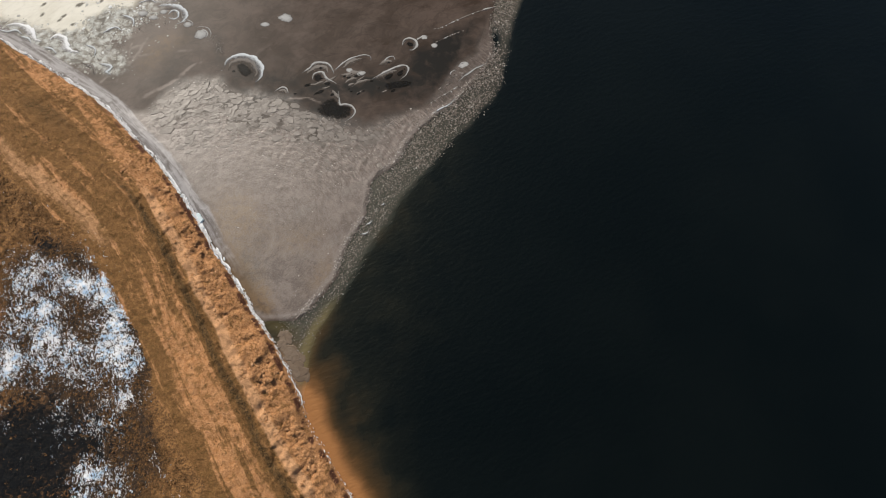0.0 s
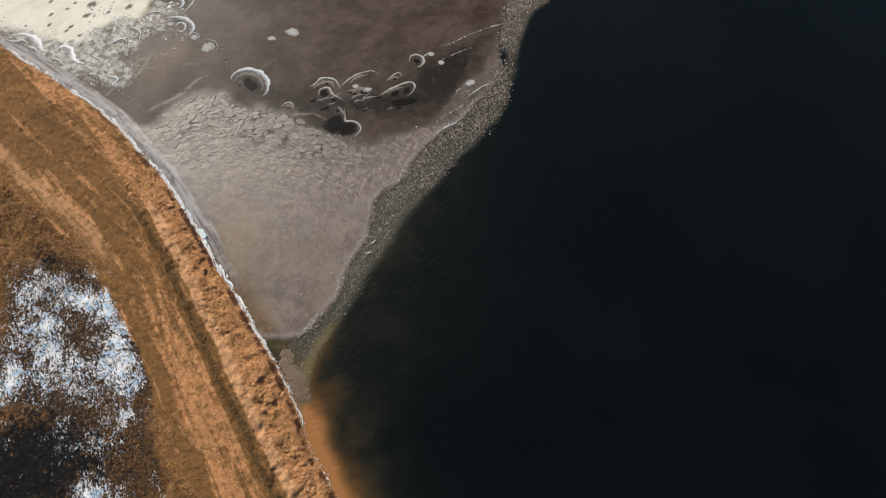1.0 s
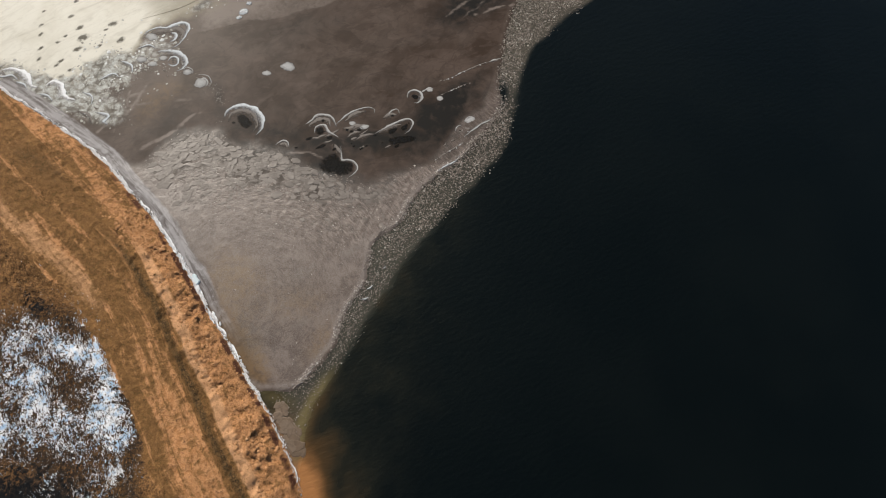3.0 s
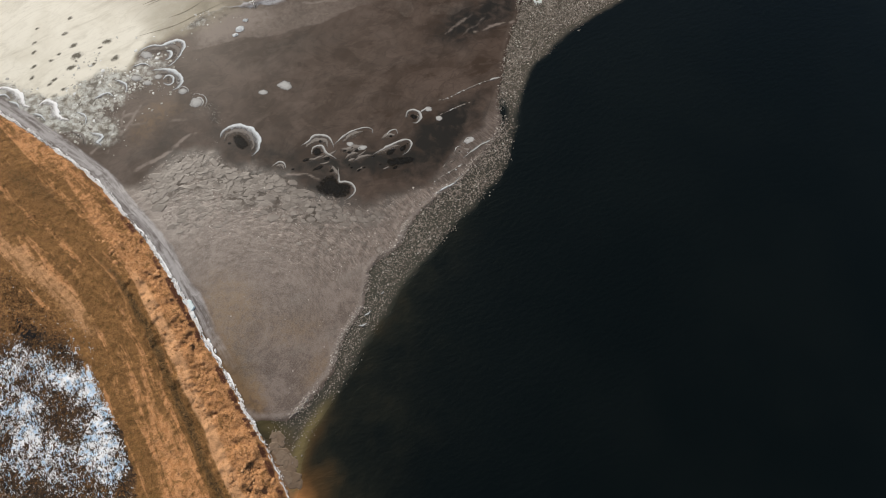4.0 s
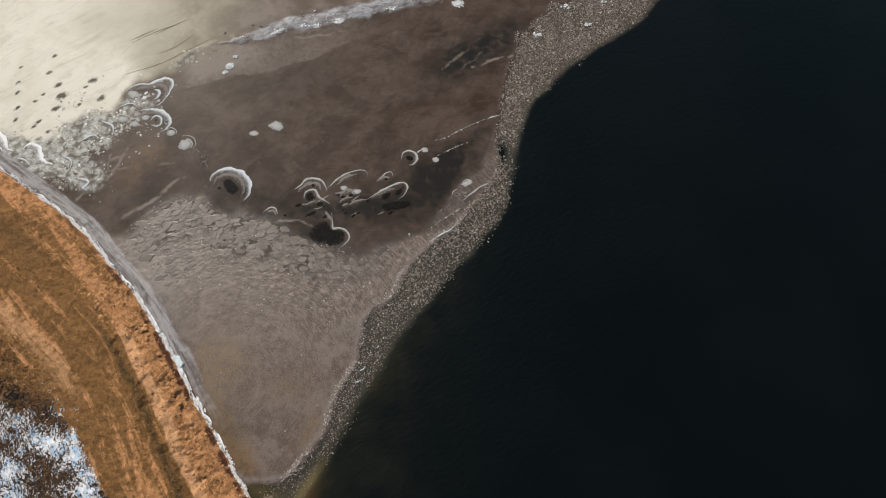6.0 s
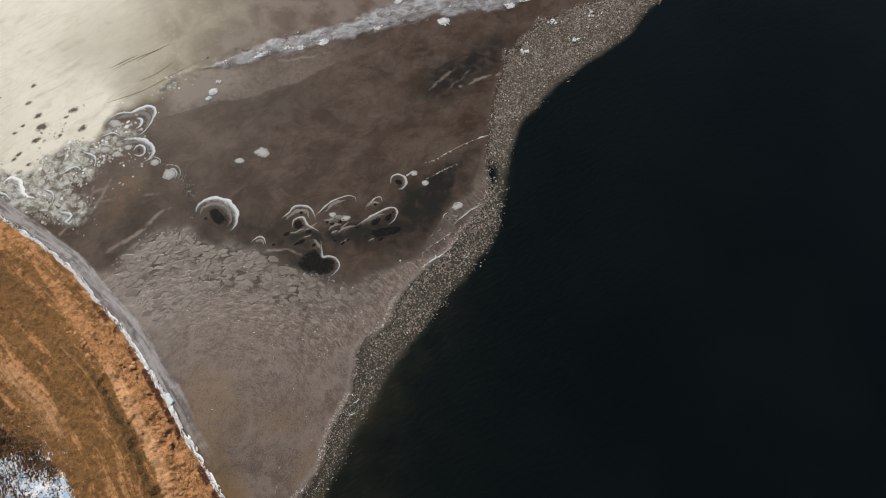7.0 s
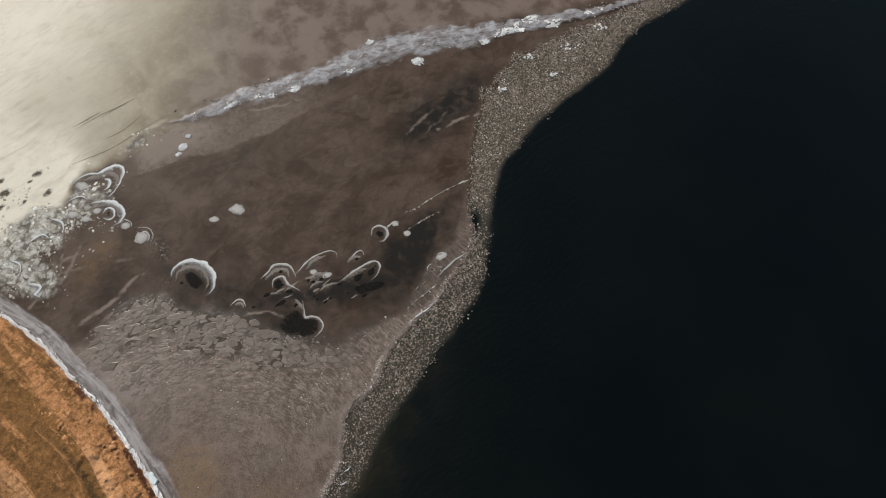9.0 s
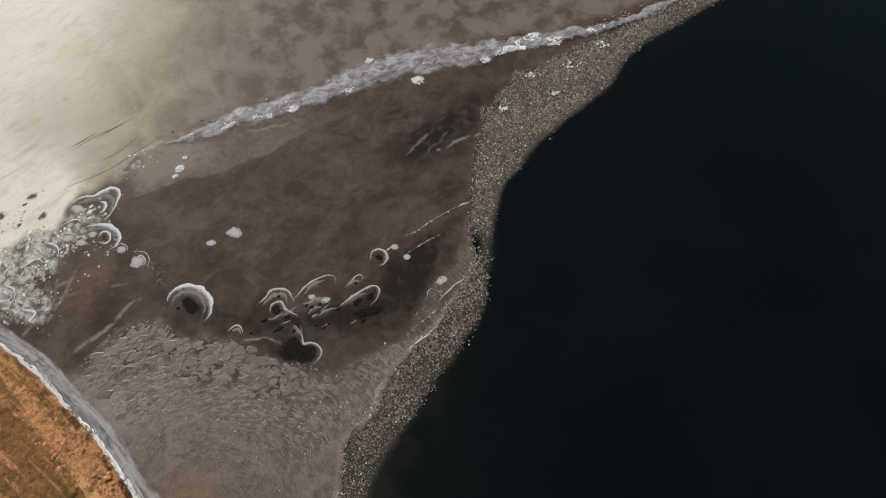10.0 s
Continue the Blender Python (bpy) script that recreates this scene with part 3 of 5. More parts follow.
def build_water():
    xs, ys = axis(-34, 72, 0.5, -2600, 2600), axis(-14, 140, 0.5, -2600, 2600)
    px, py = np.meshgrid(xs, ys)
    d, di, do = (coarse_side(c, px, py, xs, ys) for c in (SHORE, INNER, OUTER))
    wob = cloudy(px, py, 4.0, 61, 4) - 0.5
    silt = np.exp(-(np.maximum(d - 0.6 - 1.2 * wob, 0) / (3.8 + 1.8 * wob)) ** 1.15) * step(19, 7, py)
    silt = np.maximum(silt, 0.30 * np.exp(-np.abs(do) / 1.8) * step(24, 14, py) * step(-14, 4, py))
    silt = silt + 0.27 * np.exp(-np.maximum(do, 0) / 6.5) * step(75, 35, py) * (0.7 + 1.2 * wob)
    silt = silt + 0.13 * blob(px, py, -9, 14, 11, 20, -25) * (0.7 + wob)
    brash = step(0.3, -2.2, do + 1.6 * wob) * step(-30, -10, di)
    brash = brash * (0.55 + 0.45 * step(74, 92, py)) * (1 - 0.9 * blob(px, py, 9.9, 80.5, 1.2, 3.4, 0))
    brash = brash * (1 - 0.8 * step(4.5, 6.0, d + 0) * step(10, 5, py))
    brash = brash * (1 - 0.9 * np.clip(1.6 * blob(px, py, -28.2, 17.2, 3.0, 1.6, -20), 0, 1))
    algae = 1.1 * np.exp(-((do + 1.4 + wob) / 0.8) ** 2) * step(25, 18, py) * step(6, 10, py)
    algae = np.maximum(algae, 0.55 * blob(px, py, -27.8, 17.6, 3.6, 1.4, -15))
    silt = np.maximum(silt, 0.75 * blob(px, py, -25.6, 12.8, 2.2, 4.0, 30))
    ob = sheet("water", px, py, np.full(px.shape, -0.06), None, dict(silt=silt, brash=brash, algae=algae), WATER)
    return tagged(ob, "dark open lake water with faint ripples", "water", kind="structure")


VEINS = [  # pale streaks in the smooth ice: strength, half width, points
    (0.65, 0.5, [(-61.5, 61.5), (-56.8, 66.0), (-50.6, 71.9)]),
    (0.5, 0.4, [(-57.9, 62.0), (-52.4, 67.0), (-49.0, 69.5)]),
    (0.5, 0.4, [(-66.7, 66.7), (-65.7, 71.7), (-66.1, 76.9)]),
    (0.4, 0.3, [(-2.5, 99.3), (2.1, 104.2), (6.8, 109.2)]),
    (0.35, 0.3, [(0.3, 98.6), (5.5, 104.1), (10.3, 109.8)]),
    (0.7, 0.35, [(3.6, 100.3), (6.5, 102.1), (9.9, 103.0), (12.2, 103.5)]),
    (0.6, 0.3, [(-31.8, 64.3), (-26.9, 63.8), (-23.9, 63.0)]),
    (0.6, 0.5, [(-38.0, 105.2), (-30.0, 106.8), (-23.0, 108.2)]),
    (0.5, 0.4, [(-54.0, 94.0), (-49.5, 94.6), (-46.5, 97.5)]),
    (0.28, 1.6, [(-27.0, 39.0), (-21.0, 42.0), (-14.5, 46.0)]),
    (0.5, 0.5, [(-77.0, 70.5), (-71.0, 76.0), (-65.0, 83.5)]),
    (0.45, 0.4, [(-73.5, 68.5), (-67.5, 74.0), (-61.5, 77.0)]),
    (0.5, 0.5, [(-70.0, 66.5), (-64.5, 72.5), (-63.0, 78.0)]),
    (0.35, 0.5, [(-66.5, 73.0), (-58.0, 74.5), (-51.0, 75.5)]),
    (0.26, 1.4, [(-27.0, 28.0), (-22.0, 32.0), (-17.5, 35.0)]),
]
PITS = [  # dark thawed spots in the frosted ice: x, y, half length
    (-88.7, 95.4, 0.4), (-82.8, 98.6, 0.5), (-82.7, 94.4, 0.6), (-80.2, 91.7, 0.7), (-78.7, 89.0, 1.0), (-73.3, 92.9, 0.8), (-70.6, 88.8, 0.8), (-87.6, 89.2, 0.5), (-86.8, 85.9, 0.6), (-86.5, 83.2, 0.5),
    (-79.0, 86.0, 0.8), (-81.5, 82.8, 0.6), (-82.9, 89.5, 0.4), (-83.8, 87.7, 0.4), (-74.0, 91.0, 0.4), (-74.8, 87.2, 0.5), (-82.1, 81.5, 0.5), (-78.9, 80.6, 0.5), (-88.1, 91.5, 0.5), (-80.8, 78.3, 1.0), (-89.0, 80.5, 0.9),
]
PALE_EDGE = spline([(-47.5, 94.6), (-45.1, 95.4), (-39.8, 96.2), (-34.5, 98.5), (-27.1, 102.0), (-20.5, 106.3), (-14.7, 107.6), (-6.0, 110.5)])
DARKS = [
    (0.5, -20.0, 66.8, 6.5, 1.8, 8), (0.5, -24.5, 61.5, 3.4, 2.2, 20), (0.35, -42.0, 70.5, 3.5, 2.5, 0),  # darker smudges: strength, x, y, half length, half width, turn
    (0.35, 9.0, 108.5, 5.5, 3.5, 40), (0.5, 1.0, 102.0, 7.0, 3.0, 40), (0.62, 6.0, 105.5, 11.5, 5.2, 34), (0.45, -15.0, 67.4, 2.4, 1.9, 0), (0.7, -3.0, 73.5, 8.0, 3.2, 52), (0.3, -34.0, 68.5, 6.0, 1.8, -5),
    (0.6, 1.5, 79.5, 8.5, 2.8, 48), (0.6, -10.2, 68.3, 2.6, 1.0, 5), (0.5, -27.0, 66.3, 3.8, 1.2, 20), (0.25, -30.0, 97.0, 22.0, 5.0, 18),
    (0.3, -5.0, 95.0, 14.0, 5.0, 25), (0.45, -47.5, 74.5, 0.9, 3.2, 15), (0.25, -60.0, 68.0, 5.0, 3.5, 30), (0.3, -33.5, 26.5, 1.8, 5.0, 40),
]


def ice_fields(px, py, xs, ys):
    d, di, dr, df, dg = (coarse_side(c, px, py, xs, ys) for c in (SHORE, INNER, RIDGE, FROST, ROUGH))
    wob, slow = cloudy(px, py, 5.0, 71, 4) - 0.5, cloudy(px, py, 14.0, 72, 4) - 0.5
    north = step(92, 110, py)
    frost = step(-1, 1, (df + 3.5 * wob + 12 * slow * north - 8.5 * north) / (1.5 + 29.0 * north))
    crust = step(2.2, -2.6, dg + 4.0 * wob) * step(0.5, 4.0, d + 2 * wob)
    crust = np.maximum(crust, 0.6 * step(-2.8, -0.6, di + 3.5 * wob + 4.5 * blob(px, py, 5, 70, 9, 9)) * step(88, 78, py))
    along = step(-58, -52, px)
    ridge_wide = 0.6 + 1.3 * step(-48, -38, px) + 1.1 * step(-22, -8, px) - 1.6 * step(8, 24, px) - 0.6 * step(30, 45, px)
    rime = np.exp(-((dr - 0.3 * ridge_wide - 1.2 * wob - 2.2 * (cloudy(px, py, 1.8, 74, 3) - 0.5)) / ridge_wide) ** 2) * (0.35 * along + 0.65 * step(-50, -45, px))
    shelf = step(0.2, 0.6, d) * step(3.6, 2.0, d + 1.6 * wob) * (0.25 + 0.75 * step(22, 44, py))
    shelf = np.maximum(shelf, 0.95 * np.exp(-((d - 2.4 - 1.2 * wob) / 0.5) ** 2) * step(36, 50, py))
    haze = 0.35 * np.clip(slow * 3, 0, 1) * step(1.5, 6, dr) * along + 0.2 * step(1.0, 5.0, d) * step(7, 3, d)
    haze = haze + 0.66 * step(-0.3, 0.5, side(PALE_EDGE, px, py) + 2.2 * wob) * step(0.5, -0.5, dr) * along * step(-8, -24, px) * (0.8 + 0.8 * slow)
    haze = haze + 0.32 * step(0.36, 0.52, blob(px, py, -11.8, 106.3, 2.3, 2.8, 30) + blob(px, py, -2.5, 106.2, 3.6, 1.7, 10) + blob(px, py, -50.0, 77.0, 1.8, 2.2, 0) + 0.9 * wob)
    haze = haze + 0.75 * np.exp(-((di + 0.6 + 0.8 * wob) / 0.7) ** 2) * (0.45 + 0.55 * step(75, 60, py))
    # First blob: pale slabs of crust, with some sun glint put into the colour.
    haze = haze + (1.0 * blob(px, py, -53, 53, 9, 8, 40) + 0.35 * blob(px, py, -34, 50, 10, 7) + 0.35 * blob(px, py, -62, 67.5, 4.5, 6.5, -30) + 0.75 * blob(px, py, -48, 99.5, 8, 3.0, 25)) * (0.8 + 1.2 * wob)
    streaky = 0.25 + 1.1 * step(0.3, 0.62, cloudy(px, py, 2.6, 73, 3))
    for amount, wide, points in VEINS:
        far = np.abs(side(spline(points, 1.5), px + 2.4 * wob + 2.0 * slow, py - 2.4 * wob))
        haze = np.maximum(haze, 1.4 * amount * streaky * np.exp(-((far + 0.5 * np.abs(wob)) / wide) ** 2))
    dark = 0
    for amount, x, y, rx, ry, turn in DARKS:
        dark = dark + amount * blob(px + 2.0 * wob, py + 2.5 * slow, x, y, rx, ry, turn)
    dark = dark + 0.25 * np.clip(-slow * 3, 0, 1)
    dark = dark + 0.5 * np.exp(-((dg + 2.2) / 2.6) ** 2) * step(-60, -54, px) * step(-4, -18, px)
    gap = (0.45 + 0.9 * step(0.50, 0.62, cloudy(px, py, 2.4, 105, 3))) * np.exp(-((dg + 3.5) / 4.2) ** 2) * step(-60, -50, px) * (0.3 * step(2, -12, px) + 0.7 * step(-18, -32, px)) * step(0.6, -0.6, dg + 2 * wob)
    dark = dark + 0.8 * np.exp(-((dr + 0.75 + 1.0 * wob) / 0.4) ** 2) * along * step(-45, -35, px)
    broken = blob(px, py, -71.5, 80.5, 6.5, 5.0, 35) + 0.95 * blob(px, py, -78, 74, 7, 3.0, -28) + 0.95 * blob(px, py, -89, 77.5, 8, 3.0, -25) + 0.55 * blob(px, py, -55.5, 99.5, 4.5, 1.4, 42)
    broken = broken + 0.5 * blob(px, py, -68, 71, 4, 3.5) + 0.5 * blob(px, py, -62.0, 88.0, 4, 4, 30)
    pit = np.zeros(px.shape)
    for x, y, r in PITS:
        pit += 1.25 * blob(px + 1.6 * wob, py - 1.3 * wob, x, y, r * 1.25, r * 0.75, 40)
    pit = pit * step(0.5, 3.0, df)
    tan = 0.9 * blob(px, py, -34, 25, 3.0, 9, 40) + 0.6 * blob(px, py, -38, 38, 6, 8, 40) + 0.5 * blob(px, py, -21, 27, 2.5, 5, -30) + 0.4 * blob(px, py, -25, 34, 6, 4, 20)
    tan = tan + 0.40 * blob(px, py, -58.5, 77.0, 6.0, 4.0, 25) + 0.3 * blob(px, py, -61.0, 70.5, 4.0, 4.0)
    old = step(0.5, 5.0, dr + 3.0 * wob) * along
    dark = dark + 0.42 * step(92, 66, py) * step(0.5, -1.5, -dg - 1.0 + 2 * wob) * step(-64, -56, px)
    arc_x, arc_y = px + 33.0, py - 34.0
    return dict(gap=gap, arc_out=np.hypot(arc_x, arc_y), arc_round=30.0 * np.arctan2(arc_x, np.maximum(arc_y, -20) + 25.0), north=py, old=old, ridge_across=dr, ridge_along=px, across=d, along=0.7 * px - 0.7 * py, shelf=shelf, tan=tan, coarse=step(-24, -5, dg), frost=frost * step(-0.5, 0.5, d) * (1 - 0.16 * step(98, 122, py)), crust=crust, rime=rime, haze=haze, dark=dark, broken=broken, pit=pit), d, di


def build_ice():
    xs, ys = axis(-100, 62, 0.3, -900, 300), axis(8, 142, 0.3, -200, 900)
    px, py = np.meshgrid(xs, ys)
    fields, d, di = ice_fields(px, py, xs, ys)
    z = 0.03 + 0.012 * (cloudy(px, py, 2.0, 81, 3) - 0.5)
    z = z + fields["crust"] * (0.025 + 0.07 * fields["coarse"]) * np.abs(cloudy(px, py, 1.3, 82, 3) - 0.5) * 2
    z = z + fields["rime"] * 0.25 * cloudy(px, py, 1.0, 83, 3) + 0.05 * np.clip(fields["broken"], 0, 1) * np.abs(cloudy(px, py, 1.6, 84, 4) - 0.5) * 2
    edge = 0.9 * (cloudy(px, py, 1.6, 85, 3) - 0.5)
    z = z - 0.13 * step(-0.2, 0.5, di + edge)
    keep = (d > -0.3) & (di + edge < 0.5)
    ob = sheet("lake_ice", px, py, z, keep, fields, ICE)
    return tagged(ob, "brown-grey lake ice, smooth, crusted and cream-frosted in places", "ice", kind="structure")


ground, water, lake_ice = build_ground(), build_water(), build_ice()


# ---- things ----
def part(name, me, parent=None, label="", m=None):
    ob = new(name, me)
    if parent:
        ob.parent = parent
    if m is not None:
        ob.matrix_basis = m
    return tagged(ob, label)


def base(name, x, y, z=0.0):
    ob = new(name)
    ob.empty_display_size = 0.5
    ob.location = (x, y, z)
    return ob


def made(name, verts, faces, material, fields=None, smooth=False):
    me = bpy.data.meshes.new(name)
    me.from_pydata([tuple(map(float, v)) for v in verts], [], faces)
    me.materials.append(material)
    if smooth:
        me.polygons.foreach_set("use_smooth", np.full(len(me.polygons), True))
    for key, f in (fields or {}).items():
        me.attributes.new(key, "FLOAT", "POINT").data.foreach_set("value", np.asarray(f, np.float32))
    me.update()
    return me


def ribbon(name, points, origin, wide, high, material, closed=False, seed=0, even=False, z0=0.04):
    """A low frosted bank along a line, thinning out to both sides and to its ends."""
    line = spline(points + points[:3] if closed else points, 0.3)
    if closed:
        line = line[: int(len(line) * len(points) / (len(points) + 2)) + 1]
    t = np.gradient(line, axis=0)
    t /= np.linalg.norm(t, axis=1)[:, None] + 1e-9
    nrm = np.stack([-t[:, 1], t[:, 0]], -1)
    s = np.linspace(0, 1, len(line))
    taper = np.ones(len(line)) if closed or even else np.clip(np.sin(np.pi * np.clip(s * 0.94 + 0.03, 0, 1)), 0, 1) ** 0.6
    if even:
        taper = 0.25 + 0.75 * step(0.25, 0.65, grain(line[:, 0], line[:, 1], 1.9, seed + 5))
    w = wide * taper * (0.45 + 0.55 * grain(line[:, 0] + seed * 7, line[:, 1], 1.6, seed) + 0.5 * grain(line[:, 0] + seed * 7, line[:, 1], 0.55, seed + 2))
    prof = [(-1.6, 0.0, 0.0), (-1.0, 0.2, 0.20), (-0.45, 0.45, 0.40), (0.1, 0.75, 0.62), (0.6, 1.0, 1.0), (0.92, 0.8, 0.95), (1.12, 0.0, 0.0)]
    far = np.concatenate([[0], np.cumsum(np.linalg.norm(np.diff(line, axis=0), axis=1))]) + seed * 3.0
    verts, cover, run, offs = [], [], [], []
    for k in range(len(line)):
        for off, up, c in prof:
            wig = 1 + 0.35 * (grain(line[k, :1] * 3 + off, line[k, 1:] * 3, 0.8, seed + 3)[0] - 0.5)
            p = line[k] + nrm[k] * off * w[k] * wig
            verts.append((p[0] - origin[0], p[1] - origin[1], z0 + 0.14 * high * up * taper[k]))
            cover.append(c * (0.35 + 0.65 * taper[k]))
            run.append(far[k])
            offs.append(off * w[k])
    n, faces = len(prof), []
    for k in range(len(line) - 1):
        for j in range(n - 1):
            a = k * n + j
            faces.append((a, a + n, a + n + 1, a + 1))
    return made(name, verts, faces, material, dict(cover=cover, run=run, off=offs), True)


def looped(points):
    """A smooth closed line through the points."""
    p, out = np.array(points, float), []
    s = np.linspace(0, 1, 5, endpoint=False)[:, None]
    for k in range(len(p)):
        a, b, c, d = p[k - 1], p[k], p[(k + 1) % len(p)], p[(k + 2) % len(p)]
        out.append(0.5 * (2 * b + (c - a) * s + (2 * a - 5 * b + 4 * c - d) * s**2 + (3 * b - a - 3 * c + d) * s**3))
    return np.vstack(out)


def disc(name, points, origin, material, z=0.055, up=0.0, seed=0):
    """A filled patch with an uneven edge that thins out."""
    ring = looped(points)
    mid = ring.mean(0)
    verts, cover, run, offs, rows, m = [], [], [], [], (1.22, 0.98, 0.68, 0.35), len(ring)
    wide = float(np.mean(np.linalg.norm(ring - mid, axis=1)))
    for r, c in zip(rows, (0.0, 0.62, 0.80, 0.95)):
        for k, p in enumerate(ring):
            uneven = grain(p[:1] + 3.1 * seed, p[1:], 0.55 * wide + 0.12, seed)[0] + 0.6 * grain(p[:1], p[1:] + 2.7 * seed, 0.25 * wide + 0.08, seed + 1)[0] - 0.8
            q = mid + (p - mid) * r * (1 + (0.14 + 0.24 / (1 + wide)) * uneven)
            verts.append((q[0] - origin[0], q[1] - origin[1], z + 0.4 * up * (1 - r)))
            cover.append(c)
            run.append(2.0 * wide * math.sin(2 * math.pi * k / m) + seed)
            offs.append(r * wide)
    verts.append((mid[0] - origin[0], mid[1] - origin[1], z + 0.28 * up))
    cover.append(1.0)
    run.append(float(seed))
    offs.append(0.0)
    faces = []
    for j in range(3):
        for k in range(m):
            a, b = j * m + k, j * m + (k + 1) % m
            faces.append((a, b, b + m, a + m))
    faces += [(3 * m + k, 3 * m + (k + 1) % m, 4 * m) for k in range(m)]
    return made(name, verts, faces, material, dict(cover=cover, run=run, off=offs), True)


def oval(x, y, rx, ry=None, turn=0.0, n=8):
    ry = ry or rx
    c, s = math.cos(radians(turn)), math.sin(radians(turn))
    return [(x + rx * math.cos(a) * c - ry * math.sin(a) * s, y + rx * math.cos(a) * s + ry * math.sin(a) * c) for a in (2 * math.pi * k / n for k in range(n))]


def melt_hole(label, rims=(), greys=(), pools=(), patches=(), category="melt hole", name="melt_hole", white=None):
    """A refrozen hole in the ice: white rims, grey slush banks, dark pools and frost patches."""
    first = (list(rims) + list(greys) + list(patches) + [(p, 0, 0) for p in pools])[0][0]
    x, y = np.mean(np.array(first), 0)
    hole = tagged(base(name, x, y, 0.0), label, category, "melt holes in the ice")
    seed = int(abs(x * 13 + y * 7)) % 97
    for n, (points, wide, high) in enumerate(greys):
        part("slush_bank", ribbon("slush_bank", points, (x, y), wide, high, GREY_FROST, seed=seed + n, z0=0.035), hole, "grey slush bank")
    for n, (points, wide, high) in enumerate(rims):
        part("frost_rim", ribbon("frost_rim", points, (x, y), wide * (1.15 if white else 0.85), high, white or FROSTY, seed=seed + 11 + n, z0=0.05), hole, "white frosted rim")
    for n, (points, high, bright) in enumerate(patches):
        part("frost_patch", disc("frost_patch", points, (x, y), FROSTY if bright else GREY_FROST, 0.05, high, seed + n), hole)
    for n, points in enumerate(pools):
        part("pool", disc("pool", points, (x, y), POOL, 0.06, 0.0, seed + n), hole, "dark open melt water")
    return hole


melt_hole("large crescent-rimmed melt hole with dark open water", 
          [([(-45.6, 71.2), (-45.0, 72.9), (-43.8, 73.7), (-42.1, 74.0), (-40.2, 73.4), (-38.8, 71.9), (-38.1, 70.2), (-38.2, 68.8), (-38.9, 67.8)], 0.75, 0.22)],
          [([(-44.6, 70.3), (-44.2, 71.8), (-42.8, 72.7), (-41.2, 72.5), (-39.8, 71.4), (-39.2, 70.0), (-39.6, 68.4)], 0.9, 0.12)],
          [[(-43.2, 71.6), (-42.2, 72.0), (-41.0, 71.5), (-40.0, 70.1), (-40.4, 69.3), (-41.6, 69.4), (-42.6, 70.3)], oval(-43.6, 70.2, 0.35, 0.22)], white=BRIGHT_FROST)
melt_hole("double melt hole ringed with white frost",
          [([(-29.6, 70.3), (-28.2, 71.4), (-27.4, 72.5), (-26.3, 72.9), (-24.7, 72.6), (-23.7, 71.4), (-23.2, 70.3)], 0.5, 0.16),
           ([(-27.2, 68.6), (-27.0, 70.1), (-25.6, 70.5), (-24.7, 69.1), (-23.3, 68.4), (-22.4, 67.9)], 0.5, 0.15)],
          [([(-28.6, 70.0), (-26.8, 71.5), (-25.2, 71.6), (-24.4, 70.2)], 0.8, 0.08)],
          [[(-27.0, 68.7), (-26.9, 69.8), (-26.0, 70.2), (-25.5, 69.3), (-25.9, 68.5)], oval(-24.2, 67.9, 0.55, 0.35), oval(-26.0, 71.7, 0.3, 0.3), oval(-28.2, 67.4, 0.7, 0.3, 30)])
melt_hole("long hook-shaped bank of white frost on the ice",
          [([(-23.5, 70.6), (-22.3, 72.0), (-20.7, 73.7), (-19.0, 74.7), (-17.3, 75.2), (-16.1, 74.9), (-15.9, 73.9)], 0.38, 0.14)],
          [([(-21.6, 71.6), (-19.6, 73.4), (-17.6, 74.3)], 0.8, 0.06)])
melt_hole("frost patch with a row of small dark holes",
          [], [([(-22.0, 69.9), (-20.3, 70.0), (-18.8, 70.4), (-17.5, 70.7), (-16.4, 70.5)], 0.8, 0.1)],
          [oval(-20.9, 69.8, 0.32, 0.24), oval(-20.0, 69.5, 0.36, 0.28), oval(-18.6, 70.0, 0.34, 0.26), oval(-17.9, 70.5, 0.26, 0.2), oval(-20.1, 71.4, 0.2, 0.2)],
          [(oval(-20.1, 71.4, 0.65, 0.5), 0.06, True), (oval(-17.6, 70.7, 0.9, 0.5, 15), 0.05, True)])
melt_hole("small grey swirl of slush frozen into the ice", [([(-13.0, 73.4), (-12.5, 74.6), (-11.4, 75.1), (-10.9, 74.1)], 0.28, 0.08)],
          [([(-14.0, 72.8), (-12.6, 73.6), (-11.2, 73.8)], 0.8, 0.06)], [oval(-12.2, 73.6, 0.3, 0.25)])
melt_hole("looped frost rim round two dark melt pools",
          [([(-15.6, 69.0), (-13.8, 70.3), (-11.8, 71.6), (-10.1, 72.6), (-8.8, 72.9), (-8.2, 72.1), (-8.5, 70.8), (-9.6, 69.5)], 0.42, 0.16)],
          [([(-14.6, 69.3), (-12.0, 70.9), (-10.0, 71.6)], 0.8, 0.07)],
          [[(-12.8, 70.1), (-11.7, 70.8), (-10.9, 70.8), (-11.5, 69.8), (-12.4, 69.3)], [(-10.2, 71.0), (-9.2, 71.9), (-9.1, 70.9), (-9.8, 70.3)],
           [(-12.1, 68.2), (-10.4, 68.9), (-7.9, 69.2), (-7.9, 68.1), (-9.8, 67.4), (-11.5, 67.1)], oval(-15.3, 68.9, 0.3, 0.2), oval(-8.8, 72.1, 0.2, 0.16)])
